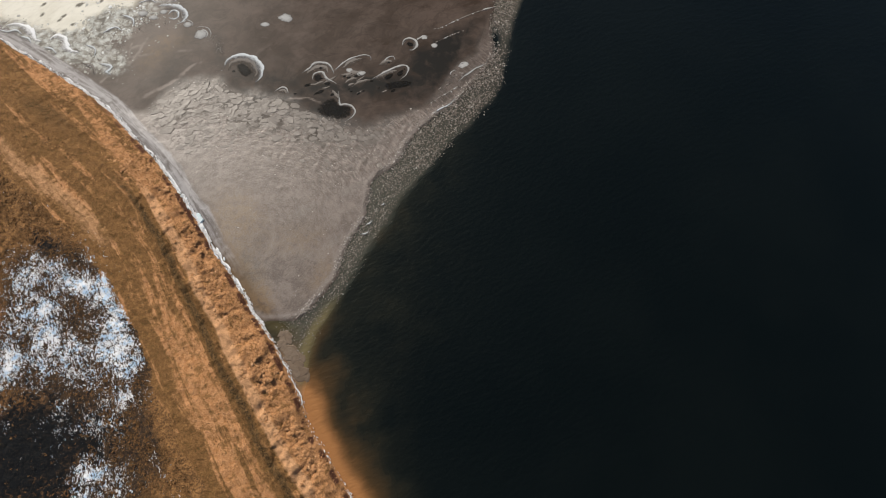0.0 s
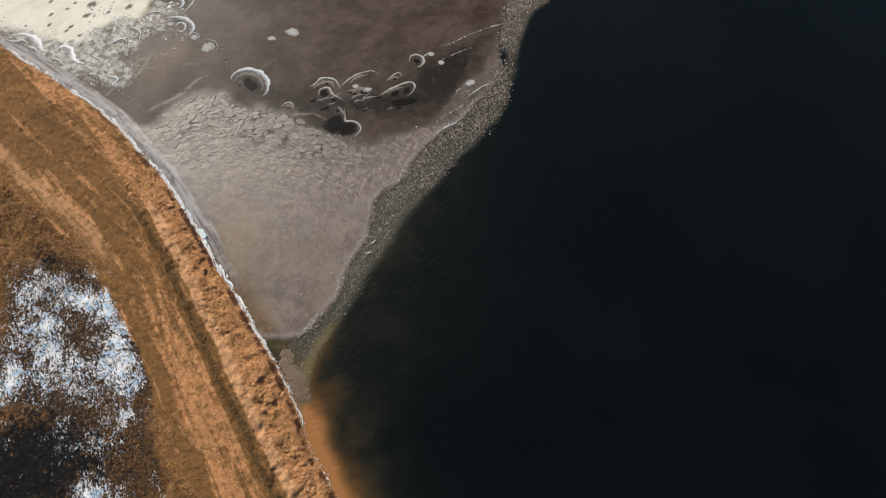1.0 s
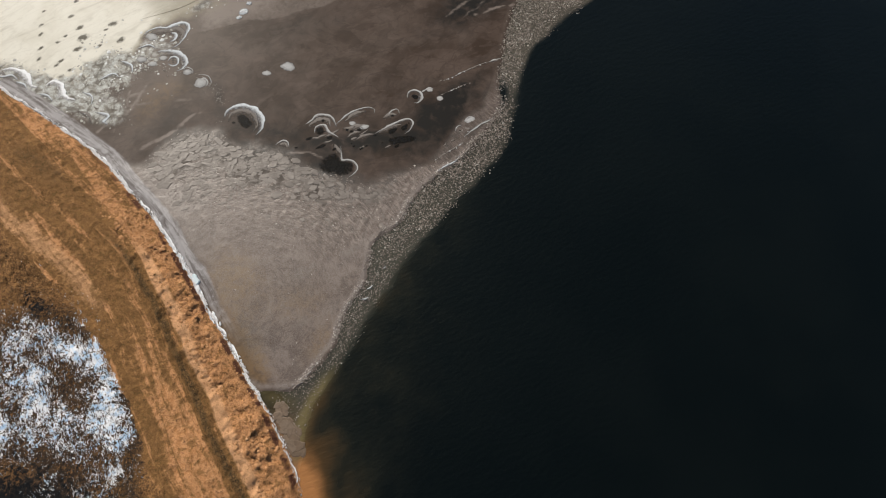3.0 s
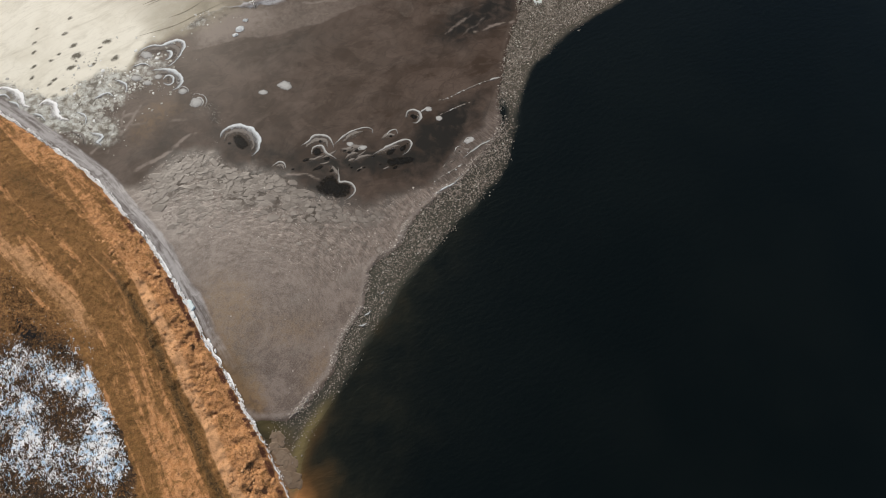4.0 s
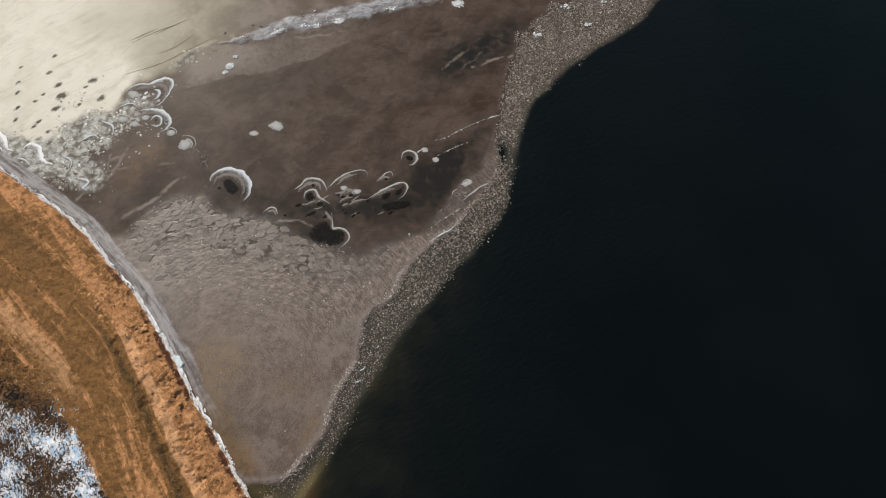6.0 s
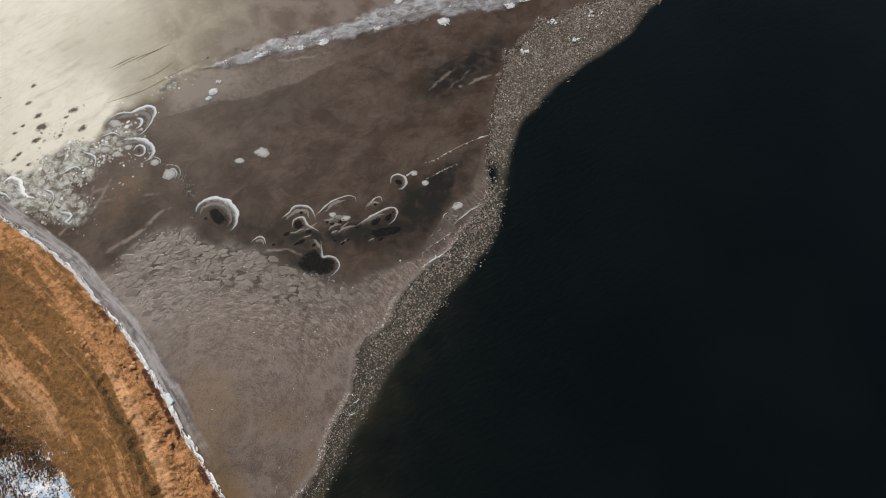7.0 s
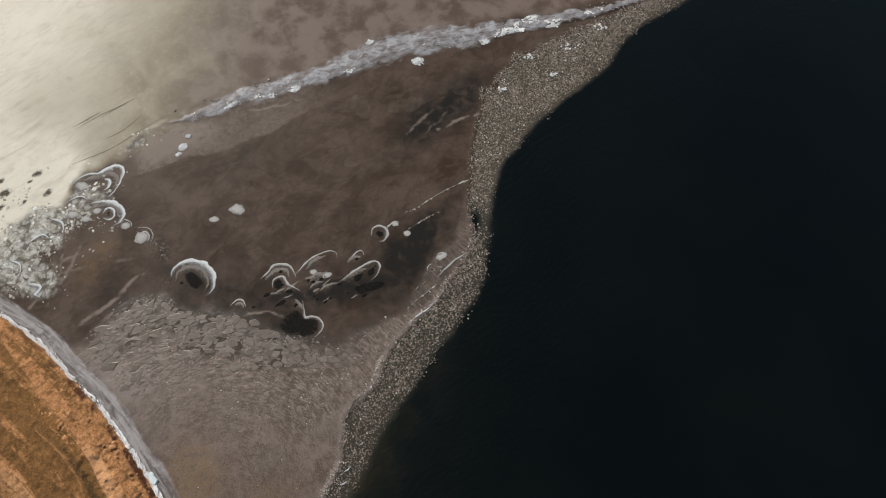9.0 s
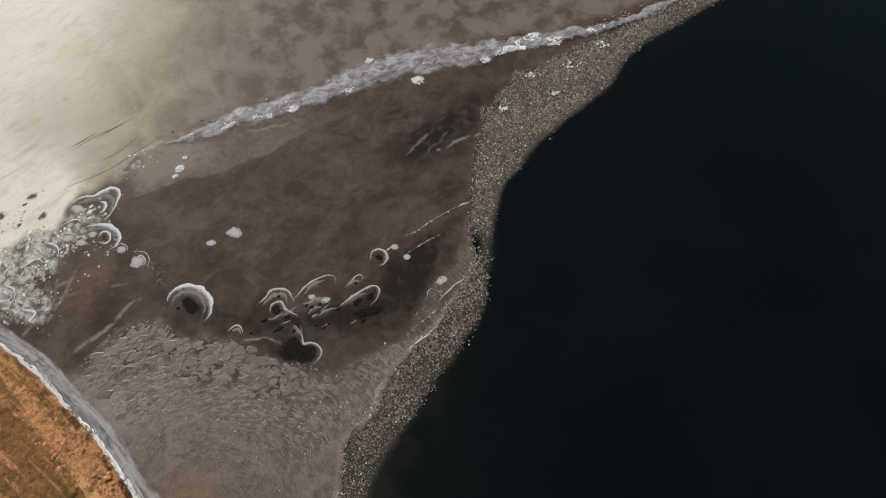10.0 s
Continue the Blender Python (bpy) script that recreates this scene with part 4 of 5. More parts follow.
melt_hole("large dark melt pool half framed by a white rim",
          [([(-21.9, 66.2), (-21.6, 64.2), (-21.3, 62.9), (-20.1, 63.0), (-18.9, 62.6), (-18.2, 61.5), (-18.7, 60.3), (-19.8, 59.2)], 0.42, 0.16)], [([(-23.4, 66.4), (-22.4, 65.0), (-21.4, 64.0)], 0.7, 0.06)],
          [[(-25.2, 62.3), (-24.3, 63.6), (-22.6, 64.0), (-21.4, 62.7), (-19.8, 62.6), (-19.0, 61.7), (-19.6, 60.2), (-21.3, 59.8), (-23.4, 60.0), (-24.8, 60.8)], oval(-23.0, 65.3, 0.45, 0.25, 40), oval(-25.6, 65.8, 1.1, 0.35, 30)])
melt_hole("small round melt hole with a frosted ring",
          [([(-9.4, 78.0), (-9.2, 79.3), (-8.3, 79.8), (-7.2, 79.5), (-6.8, 78.3), (-7.3, 77.2), (-8.2, 77.0)], 0.55, 0.16), ([(-6.7, 79.3), (-5.8, 80.1), (-5.0, 80.6), (-4.3, 80.3)], 0.5, 0.1)], [],
          [oval(-8.0, 78.4, 0.65, 0.5)], [(oval(-5.1, 80.3, 0.7, 0.55), 0.08, True)])
melt_hole("little crescent of white frost on the ice", [([(-34.6, 65.5), (-33.9, 66.2), (-33.2, 66.6), (-32.4, 66.3), (-31.9, 65.2)], 0.4, 0.12)], [([(-33.8, 65.4), (-32.9, 65.8), (-32.3, 65.0)], 0.5, 0.06)])
melt_hole("large curled bank of white frost over grey slush",
          [([(-66.3, 90.2), (-65.0, 91.7), (-63.5, 92.4), (-61.5, 92.6), (-59.5, 93.7), (-58.3, 94.0), (-57.5, 93.3), (-57.4, 92.2), (-57.7, 90.5), (-58.5, 88.8), (-59.8, 87.4)], 0.5, 0.2),
           ([(-60.7, 91.4), (-59.6, 90.9), (-59.8, 89.8), (-60.4, 89.2)], 0.5, 0.1)],
          [([(-65.0, 90.6), (-62.5, 91.3), (-60.0, 91.9), (-58.6, 91.2), (-59.2, 89.4)], 1.3, 0.08)], [], [(oval(-64.4, 90.1, 1.4, 0.8, -15), 0.12, True)], white=BRIGHT_FROST)
melt_hole("rounded frost rim round a small melt hole",
          [([(-62.6, 86.2), (-60.5, 86.5), (-58.4, 86.2), (-56.8, 85.2), (-56.2, 84.0), (-56.5, 82.7), (-57.6, 81.8)], 0.6, 0.18), ([(-59.7, 84.1), (-59.0, 85.2), (-58.0, 84.9), (-57.7, 83.7), (-58.6, 83.2), (-59.5, 83.6)], 0.4, 0.12)],
          [([(-61.5, 85.2), (-59.5, 85.7), (-57.6, 85.0), (-57.0, 83.4)], 0.8, 0.07)], [oval(-58.7, 84.4, 0.22, 0.2), oval(-58.6, 83.9, 0.2, 0.16)],
          [(oval(-60.9, 84.9, 0.8, 0.6), 0.08, True), (oval(-65.2, 84.2, 1.0, 0.8), 0.25, True), (oval(-62.7, 83.3, 1.0, 0.6), 0.2, True)], white=BRIGHT_FROST)
melt_hole("small frosted mound on the ice", [([(-56.0, 81.8), (-55.6, 82.8), (-54.3, 82.2), (-54.1, 81.2)], 0.25, 0.08)], [], [], [(oval(-55.1, 81.7, 0.9, 0.75), 0.2, True)])
melt_hole("small round mound of frost with a thin outer ring", [([(-53.3, 80.8), (-52.0, 81.2), (-50.6, 80.7), (-49.9, 79.3), (-50.3, 77.9)], 0.2, 0.08), ([(-52.6, 79.0), (-51.6, 80.2), (-50.7, 79.4), (-51.0, 78.2)], 0.4, 0.12)], [],
          [oval(-52.0, 78.9, 0.2, 0.16)], [(oval(-51.9, 79.2, 1.25, 1.15), 0.2, True)])
melt_hole("white frost mound with a pin hole", [], [], [oval(-35.0, 84.3, 0.24, 0.2), oval(-34.3, 84.5, 0.16, 0.14)], [([(-36.3, 84.3), (-35.4, 85.3), (-34.1, 85.2), (-33.4, 84.1), (-34.2, 83.3), (-35.5, 83.6)], 0.15, True)])
melt_hole("little white frost mound", [], [], [], [([(-39.9, 82.2), (-39.2, 83.0), (-38.1, 82.6), (-38.2, 82.0), (-39.2, 81.8)], 0.12, True)])
melt_hole("pin-sized melt hole in a frost dot", [], [], [oval(-2.9, 78.3, 0.26, 0.22)], [(oval(-2.9, 78.3, 0.65, 0.55), 0.1, True)])
melt_hole("faint grey frost mound near the slush", [], [], [oval(3.6, 73.6, 0.24, 0.2)], [(oval(3.7, 73.7, 0.7, 0.55, 20), 0.12, True)])


def frost_seam(label, points, wide, high, lumps=0, grey=False, white=None):
    """A thin raised seam of frost along a healed crack."""
    x, y = points[0]
    seam = tagged(base("frost_seam", x, y), label, "ice seam", "frost seams on the ice")
    part("frost_rim", ribbon("frost_rim", points, (x, y), wide, high, GREY_FROST if grey else white or FROSTY, seed=len(points), z0=0.10 if white else 0.045), seam)
    line = spline(points, 0.5)
    rng = np.random.default_rng(len(points) + lumps)
    for k in rng.choice(len(line), lumps, False) if lumps else ():
        px, py = line[k]
        part("frost_lump", disc("frost_lump", oval(px + rng.normal(0, 0.1), py + rng.normal(0, 0.1), rng.uniform(0.10, 0.36), rng.uniform(0.10, 0.2), 30), (x, y), FROSTY if rng.uniform() < 0.45 else GREY_FROST, 0.06, 0.12), seam)
    return seam


frost_seam("broken seam of white frost dots along a crack", [(-2.8, 82.5), (-0.7, 83.5), (2.6, 85.6), (5.8, 87.4), (9.1, 88.6)], 0.16, 0.05, 15, True)
frost_seam("white frost tuft where a crack meets the slush", [(7.0, 87.8), (8.2, 88.4), (9.6, 88.9)], 0.42, 0.15)
frost_seam("faint dotted frost seam", [(-2.4, 79.2), (0.8, 81.2), (3.0, 82.5)], 0.12, 0.04, 8, True)
frost_seam("short bright white seam at the slush edge", [(-2.6, 61.4), (-1.1, 62.6), (0.8, 63.8), (1.8, 65.2)], 0.34, 0.2, white=BRIGHT_FROST)
frost_seam("ragged white seam along the edge of the ice", [(8.3, 74.6), (7.0, 73.7), (5.6, 72.8), (4.3, 71.7), (3.2, 70.6), (2.2, 69.4)], 0.34, 0.1, 8, white=FROSTY)
frost_seam("thin pale seam behind the edge of the ice", [(-3.4, 63.2), (-2.3, 64.6), (0.5, 66.7), (2.5, 68.5)], 0.3, 0.08, 6, True)
melt_hole("grey patch of frozen slush at the ice edge", [([(2.2, 72.8), (2.9, 74.0), (4.0, 74.0), (4.4, 73.1)], 0.22, 0.08)], [], [oval(3.2, 73.3, 0.2, 0.16)], [(oval(3.1, 73.4, 0.8, 0.6, 20), 0.1, True)])
melt_hole("two pale patches of slush beside the edge of the ice", [([(0.6, 70.6), (1.0, 71.8), (2.0, 72.2)], 0.25, 0.08)], [([(1.2, 70.2), (2.6, 70.8), (4.2, 71.6)], 0.9, 0.06)], [oval(1.5, 71.0, 0.18, 0.14)])
frost_seam("curled white seam near the shore", [(-93.1, 79.6), (-91.1, 80.1), (-88.9, 79.4), (-87.3, 78.0), (-86.0, 76.3), (-84.4, 76.0)], 0.95, 0.3, white=SNOWY)
frost_seam("twisted white frost seam near the shore", [(-83.0, 76.4), (-81.8, 77.4), (-80.2, 76.8), (-79.2, 74.7), (-77.9, 73.8), (-76.1, 73.4)], 0.85, 0.3, white=SNOWY)
frost_seam("white frost curl over broken grey ice", [(-71.4, 70.9), (-70.0, 70.6), (-68.8, 70.2), (-69.6, 69.0), (-68.3, 68.2)], 0.6, 0.2, white=BRIGHT_FROST)
frost_seam("low grey frost seam below the bank", [(-75.0, 71.0), (-72.6, 70.0), (-71.6, 68.2)], 0.5, 0.15, 3, True)

CRACKS = [  # dark hairline cracks in the frosted ice: half width, points
    (0.15, [(-68.0, 102.4), (-62.7, 106.0), (-58.4, 108.2)]), (0.15, [(-67.9, 94.5), (-64.2, 96.1), (-59.9, 98.2), (-55.3, 101.7), (-50.5, 105.2)]),
    (0.15, [(-63.3, 104.9), (-60.3, 107.2), (-56.7, 109.6)]), (0.15, [(-68.4, 102.9), (-63.0, 106.6)]), (0.15, [(-62.0, 99.9), (-58.5, 102.0), (-55.1, 105.4)]),
]
# The ribbons lie flat; the shade inside each crack is put into their colour.
CRACK_SHADE = frost_material("crevice", (0.33, 0.300, 0.225), (0.20, 0.176, 0.128))
for wide, points in CRACKS:
    x, y = points[0]
    crack = tagged(base("ice_crack", x, y), "thin dark crack across the cream frosted ice", "ice crack", "cracks in the frosted ice")
    part("crevice", ribbon("crevice", points, (x, y), wide, 0.0, CRACK_SHADE, seed=len(points) + 4, z0=0.055), crack)
for points in ([(-14.9, 35.1), (-13.3, 35.8)], [(-14.1, 37.0), (-12.8, 38.1)], [(-11.5, 41.1), (-10.9, 41.8)]):
    points.insert(1, (0.5 * (points[0][0] + points[1][0]) + 0.2, 0.5 * (points[0][1] + points[1][1]) - 0.15))
    frost_seam("white sliver of ice lying in the brash", points, 0.22, 0.2, white=BRIGHT_FROST)

for points, wide in (([(-89.5, 77.2), (-87.5, 76.6), (-86.6, 75.4)], 0.6), ([(-94.5, 78.8), (-92.4, 78.2), (-90.6, 78.6), (-89.0, 77.6)], 0.7), ([(-84.0, 74.6), (-82.0, 74.2), (-80.6, 73.0)], 0.6), ([(-75.4, 75.6), (-73.2, 74.6), (-72.8, 72.6)], 0.5), ([(-72.4, 78.6), (-70.2, 80.2), (-68.6, 79.4)], 0.6), ([(-69.6, 83.6), (-67.2, 82.6), (-66.4, 80.8)], 0.6), ([(-66.8, 86.8), (-64.6, 87.8), (-63.0, 87.2)], 0.5)):
    frost_seam("short curl of white frost over broken ice", points, 0.6 * wide, 0.2, white=BRIGHT_FROST)

# The scattered small pools and slush wisps round the large melt holes.
rng = np.random.default_rng(77)
pools, wisps = [], []
for _ in range(9):
    px, py = rng.normal(-19.0, 5.2), rng.normal(67.4, 1.8)
    r = rng.uniform(0.12, 0.5)
    pools.append(oval(px, py, r * rng.uniform(1.0, 2.2), r * 0.7, rng.uniform(10, 50)))
for _ in range(12):
    px, py, a, r = rng.normal(-19.0, 5.0), rng.normal(68.4, 1.7), radians(rng.uniform(15, 45)), rng.uniform(0.7, 2.0)
    bend = rng.uniform(-0.4, 0.4)
    wisps.append(([(px - r * math.cos(a), py - r * math.sin(a)), (px - bend * math.sin(a), py + bend * math.cos(a)), (px + r * math.cos(a), py + r * math.sin(a))], rng.uniform(0.2, 0.55), 0.05))
melt_hole("cluster of small dark pools and grey slush wisps", [], wisps, pools, [], "melt pools", "melt_pools")


# ---- loose pieces ----
def chip(rng, sides=6, thick=0.4, lean=0.25):
    """An irregular flat-topped piece about 1 across: points and faces."""
    turns = np.sort((np.arange(sides) + rng.uniform(-0.35, 0.35, sides)) * 2 * math.pi / sides)
    far = rng.uniform(0.36, 0.58, sides)
    low = np.stack([np.cos(turns) * far, np.sin(turns) * far, np.full(sides, -0.12)], -1)
    top = low * (0.82, 0.82, 0) + np.stack([np.zeros(sides), np.zeros(sides), thick * rng.uniform(0.6, 1.0, sides)], -1)
    top[:, 2] += lean * thick * top[:, 0]
    faces = [tuple(range(sides, 2 * sides))] + [(k, (k + 1) % sides, sides + (k + 1) % sides, sides + k) for k in range(sides)]
    return np.vstack([low, top]), faces


def lump(rng, thick=0.6):
    """A rounded clod of two rings and a cap."""
    n = 6
    a = np.arange(n) * 2 * math.pi / n
    rings = []
    for r, z in ((0.52, -0.1), (0.46, 0.25), (0.26, 0.52)):
        rr = r * rng.uniform(0.75, 1.2, n)
        rings.append(np.stack([np.cos(a) * rr, np.sin(a) * rr, np.full(n, z * thick) + rng.uniform(-0.06, 0.06, n)], -1))
    v = np.vstack(rings + [np.array([[0, 0, 0.6 * thick]])])
    f = [(j * n + k, j * n + (k + 1) % n, (j + 1) * n + (k + 1) % n, (j + 1) * n + k) for j in range(2) for k in range(n)]
    return v, f + [(2 * n + k, 2 * n + (k + 1) % n, 3 * n) for k in range(n)]


def tuft(rng):
    """A tussock: leaning pointed blades round a middle."""
    v, f = [], []
    for k in range(9):
        a, r = rng.uniform(0, 2 * math.pi), rng.uniform(0.05, 0.35)
        lean, tall, w = rng.uniform(0.1, 0.5), rng.uniform(0.3, 0.8), rng.uniform(0.10, 0.2)
        c, s = math.cos(a), math.sin(a)
        b = len(v)
        v += [(r * c - w * s, r * s + w * c, -0.1), (r * c + w * s, r * s - w * c, -0.1), ((r + lean) * c + 0.5 * w * s, (r + lean) * s - 0.5 * w * c, tall * 0.7), ((r + lean * 1.3) * c, (r + lean * 1.3) * s, tall)]
        f += [(b, b + 1, b + 2), (b, b + 2, b + 3)]
    return np.array(v), f


def scatter(name, shapes, x, y, z, size, material, flat=1.0, smooth=False, seed=1, tilt=0.0, way=None, slim=1.0):
    """Many small pieces joined into one mesh."""
    rng = np.random.default_rng(seed)
    kind = rng.integers(0, len(shapes), len(x))
    turn = rng.uniform(0, 2 * math.pi, len(x)) if way is None else way + rng.normal(0, 0.45, len(x))
    co, loops, starts, nv, nl = [], [], [], 0, 0
    for k, (v, f) in enumerate(shapes):
        pick = np.nonzero(kind == k)[0]
        if not len(pick):
            continue
        c, s = np.cos(turn[pick])[:, None], np.sin(turn[pick])[:, None]
        sz = size[pick][:, None]
        stretch = rng.uniform(0.75, 1.3, len(pick))[:, None] * slim
        vx, vy = v[None, :, 0] * stretch, v[None, :, 1] / stretch
        lx, ly = (vx * c - vy * s) * sz, (vx * s + vy * c) * sz
        lz = v[None, :, 2] * sz * flat + tilt * (rng.uniform(-1, 1, (len(pick), 1)) * lx + rng.uniform(-1, 1, (len(pick), 1)) * ly)
        co.append(np.stack([x[pick][:, None] + lx, y[pick][:, None] + ly, z[pick][:, None] + lz], -1).reshape(-1, 3))
        one = np.concatenate([np.array(q) for q in f])
        sizes = np.array([len(q) for q in f])
        begin = np.concatenate([[0], np.cumsum(sizes)[:-1]])
        loops.append((one[None] + np.arange(len(pick))[:, None] * len(v) + nv).ravel())
        starts.append((begin[None] + np.arange(len(pick))[:, None] * len(one) + nl).ravel())
        nv, nl = nv + len(pick) * len(v), nl + len(pick) * len(one)
    co, loops, starts = np.concatenate(co).astype(np.float32), np.concatenate(loops).astype(np.int32), np.concatenate(starts).astype(np.int32)
    me = bpy.data.meshes.new(name)
    me.vertices.add(len(co))
    me.vertices.foreach_set("co", co.ravel())
    me.loops.add(len(loops))
    me.loops.foreach_set("vertex_index", loops)
    me.polygons.add(len(starts))
    me.polygons.foreach_set("loop_start", starts)
    me.polygons.foreach_set("use_smooth", np.full(len(starts), smooth))
    me.update(calc_edges=True)
    me.materials.append(material)
    return new(name, me)


def sprinkle(count, x0, x1, y0, y1, chance, seed):
    rng = np.random.default_rng(seed)
    x, y = rng.uniform(x0, x1, count), rng.uniform(y0, y1, count)
    keep = rng.uniform(0, 1, count) < chance(x, y)
    return x[keep], y[keep]


RNG = np.random.default_rng(3)
CHIPS = [chip(RNG, n) for n in (5, 6, 6, 7, 5, 6)]
FLAT_CHIPS = [chip(RNG, n, 0.18) for n in (4, 5, 5, 6, 7, 4)]
LUMPS = [lump(RNG) for _ in range(6)]
TUFTS = [tuft(RNG) for _ in range(6)]


def brash_chance(x, y):
    di, do, d = side(INNER, x, y), side(OUTER, x, y), side(SHORE, x, y)
    wob = cloudy(x, y, 3.0, 91, 3) - 0.5
    return step(-0.7, 0.3, di + 1.4 * wob) * step(-0.2, -3.6, do + 2.2 * wob) ** 0.8 * step(0.8, 2.0, d) * (0.6 + 0.4 * step(0.38, 0.6, cloudy(x, y, 6, 92, 4))) * (1 - 0.9 * blob(x, y, 10.4, 81.0, 1.4, 3.0)) * (0.35 + 0.65 * step(12, 24, y)) * (0.8 + 0.2 * step(80, 96, y)) * (1 - blob(x, y, -28.6, 17.6, 2.4, 1.3))


x, y = sprinkle(330000, -28, 72, 8, 138, brash_chance, 11)
size = (0.14 + 0.36 * np.random.default_rng(12).beta(1.2, 2.8, len(x))) * (1.0 - 0.28 * step(66, 40, y)) * (0.7 + 0.6 * cloudy(x, y, 4.0, 90, 3))
tagged(scatter("brash_ice", CHIPS, x, y, -0.05 + (0.10 + 0.06 * step(76, 66, y)) * step(0.9, -0.4, side(INNER, x, y)), size, BRASH, 0.5, seed=13, tilt=0.10), "band of small broken brash ice floating at the ice edge", "brash ice", kind="stuff")


def swept_way(x, y):
    """The way in which the crusted ice was swept: round a point near the tip."""
    return np.arctan2(-(x + 33.0), y - 34.0 + 9.0)


def shard_chance(x, y):
    dg, d, di = side(ROUGH, x, y), side(SHORE, x, y), side(INNER, x, y)
    wob = cloudy(x, y, 4.0, 93, 3) - 0.5
    near = step(1.0, -3.0, dg + 4 * wob) * (0.03 + 0.97 * step(-20, -4, dg + 5 * wob))
    return near * step(2.5, 6.0, d) * step(0.0, -1.0, di) * step(0.35, 0.65, cloudy(x, y, 1.8, 94, 3)) * (1 - 0.85 * step(0.53, 0.61, cloudy(x, y, 2.4, 105, 3)))


x, y = sprinkle(90000, -62, 4, 18, 70, shard_chance, 21)
size = 0.14 + 0.55 * np.random.default_rng(22).beta(1.1, 4.0, len(x)) * (0.5 + 0.5 * step(-16, -3, side(ROUGH, x, y)))
tagged(scatter("ice_shards", FLAT_CHIPS, x, y, np.full(len(x), 0.045), size, SHARD, 0.25, seed=23, tilt=0.08, way=swept_way(x, y), slim=1.35), "small grey ice shards frozen over the crusted lake ice", "ice shards", kind="stuff")


def edge_chance(x, y):
    di = side(INNER, x, y) + 1.4 * (cloudy(x, y, 2.5, 101, 3) - 0.5)
    return np.exp(-((di + 0.25) / 0.5) ** 2) * step(17, 21, y) * step(-26, -24, x) * (0.35 + 0.65 * step(72, 64, y)) * step(86, 78, y) * step(0.3, 0.55, cloudy(x, y, 3.5, 102, 3))


x, y = sprinkle(105000, -26, 11, 17, 87, edge_chance, 24)
size = 0.12 + 0.4 * np.random.default_rng(25).beta(1.1, 4.0, len(x))
EDGE = piece_material("edge_rubble", (0.24, 0.205, 0.178), (0.46, 0.41, 0.37), (0.74, 0.71, 0.67), 0.85, 0.6)
tagged(scatter("edge_rubble", CHIPS, x, y, 0.02 + 0.08 * step(0.2, -0.4, side(INNER, x, y)), size, EDGE, 0.3, seed=26, tilt=0.1), "pale crushed ice rubble along the edge of the crusted ice", "ice rubble", kind="stuff")



def crust_chance(x, y):
    wob = cloudy(x, y, 3.0, 104, 3)
    band = np.exp(-((side(ROUGH, x, y) + 4.5) / 3.6) ** 2) * step(-62, -56, x) * step(-8, -24, x) * (0.4 + 0.6 * step(-28, -44, x))
    return np.clip(blob(x, y, -52, 57.0, 8, 6, 40) + band, 0, 1) * step(0.36, 0.56, wob) * step(0.5, -0.8, side(ROUGH, x, y)) * step(3.5, 5.5, side(SHORE, x, y))


x, y = sprinkle(4200, -66, 2, 42, 70, crust_chance, 27)
size = 0.55 + 1.9 * np.random.default_rng(28).beta(1.1, 3.2, len(x)) * (0.5 + 0.5 * step(-20, -36, x))
CRUST = piece_material("crust_plates", (0.088, 0.070, 0.057), (0.170, 0.145, 0.125), (0.23, 0.205, 0.185), 0.92, 0.5, 0.65)
tagged(scatter("crust_plates", FLAT_CHIPS, x, y, np.full(len(x), 0.06), size, CRUST, 0.07, seed=29, tilt=0.035, way=swept_way(x, y), slim=1.5), "pale overlapping plates of broken crusted ice", "ice plates", kind="stuff")

# The larger broken plates at the edge of the crusted ice.
plate_meshes = []
for k in range(10):
    v, f = chip(RNG, int(RNG.integers(4, 8)), 0.16)
    plate_meshes.append(made("ice_plate", v, f, PLATE))


def plate_chance(x, y):
    dg = side(ROUGH, x, y)
    return np.exp(-((dg + 2.6) / 3.0) ** 2) * step(-59, -54, x) * step(-8, -22, x) * step(0.3, -1.2, dg)


x, y = sprinkle(2600, -58, -8, 54, 70, plate_chance, 31)
for k in range(min(len(x), 300)):
    s = RNG.uniform(0.7, 2.3) * (1.0 if x[k] < -30 else 0.75)
    turned = math.degrees(float(swept_way(x[k], y[k]))) + RNG.normal(0, 22)
    m = pose(x[k], y[k], 0.05, RNG.uniform(-2, 2), RNG.uniform(-2, 2), turned) @ Matrix.Diagonal((s * 1.5, s * 0.8, 0.25, 1))
    part("ice_plate", plate_meshes[k % 10], lake_ice, m=m)

# The white line of ice slabs pushed up along the foot of the bank.
shore_line = SHORE[1:-1]
fringe = tagged(base("shore_ice_fringe", -45.0, 37.0), "line of white broken ice slabs along the bank foot", "shore ice")
slab_meshes = []
for k in range(8):
    v, f = chip(RNG, int(RNG.integers(5, 8)), 0.5)
    slab_meshes.append(made("ice_slab", v, f, SLAB))
length = np.concatenate([[0], np.cumsum(np.linalg.norm(np.diff(shore_line, axis=0), axis=1))])


def on_shore(s, off):
    px, py = np.interp(s, length, shore_line[:, 0]), np.interp(s, length, shore_line[:, 1])
    qx, qy = np.interp(s + 0.5, length, shore_line[:, 0]), np.interp(s + 0.5, length, shore_line[:, 1])
    a = math.atan2(qy - py, qx - px)
    return px - math.sin(a) * off, py + math.cos(a) * off, a


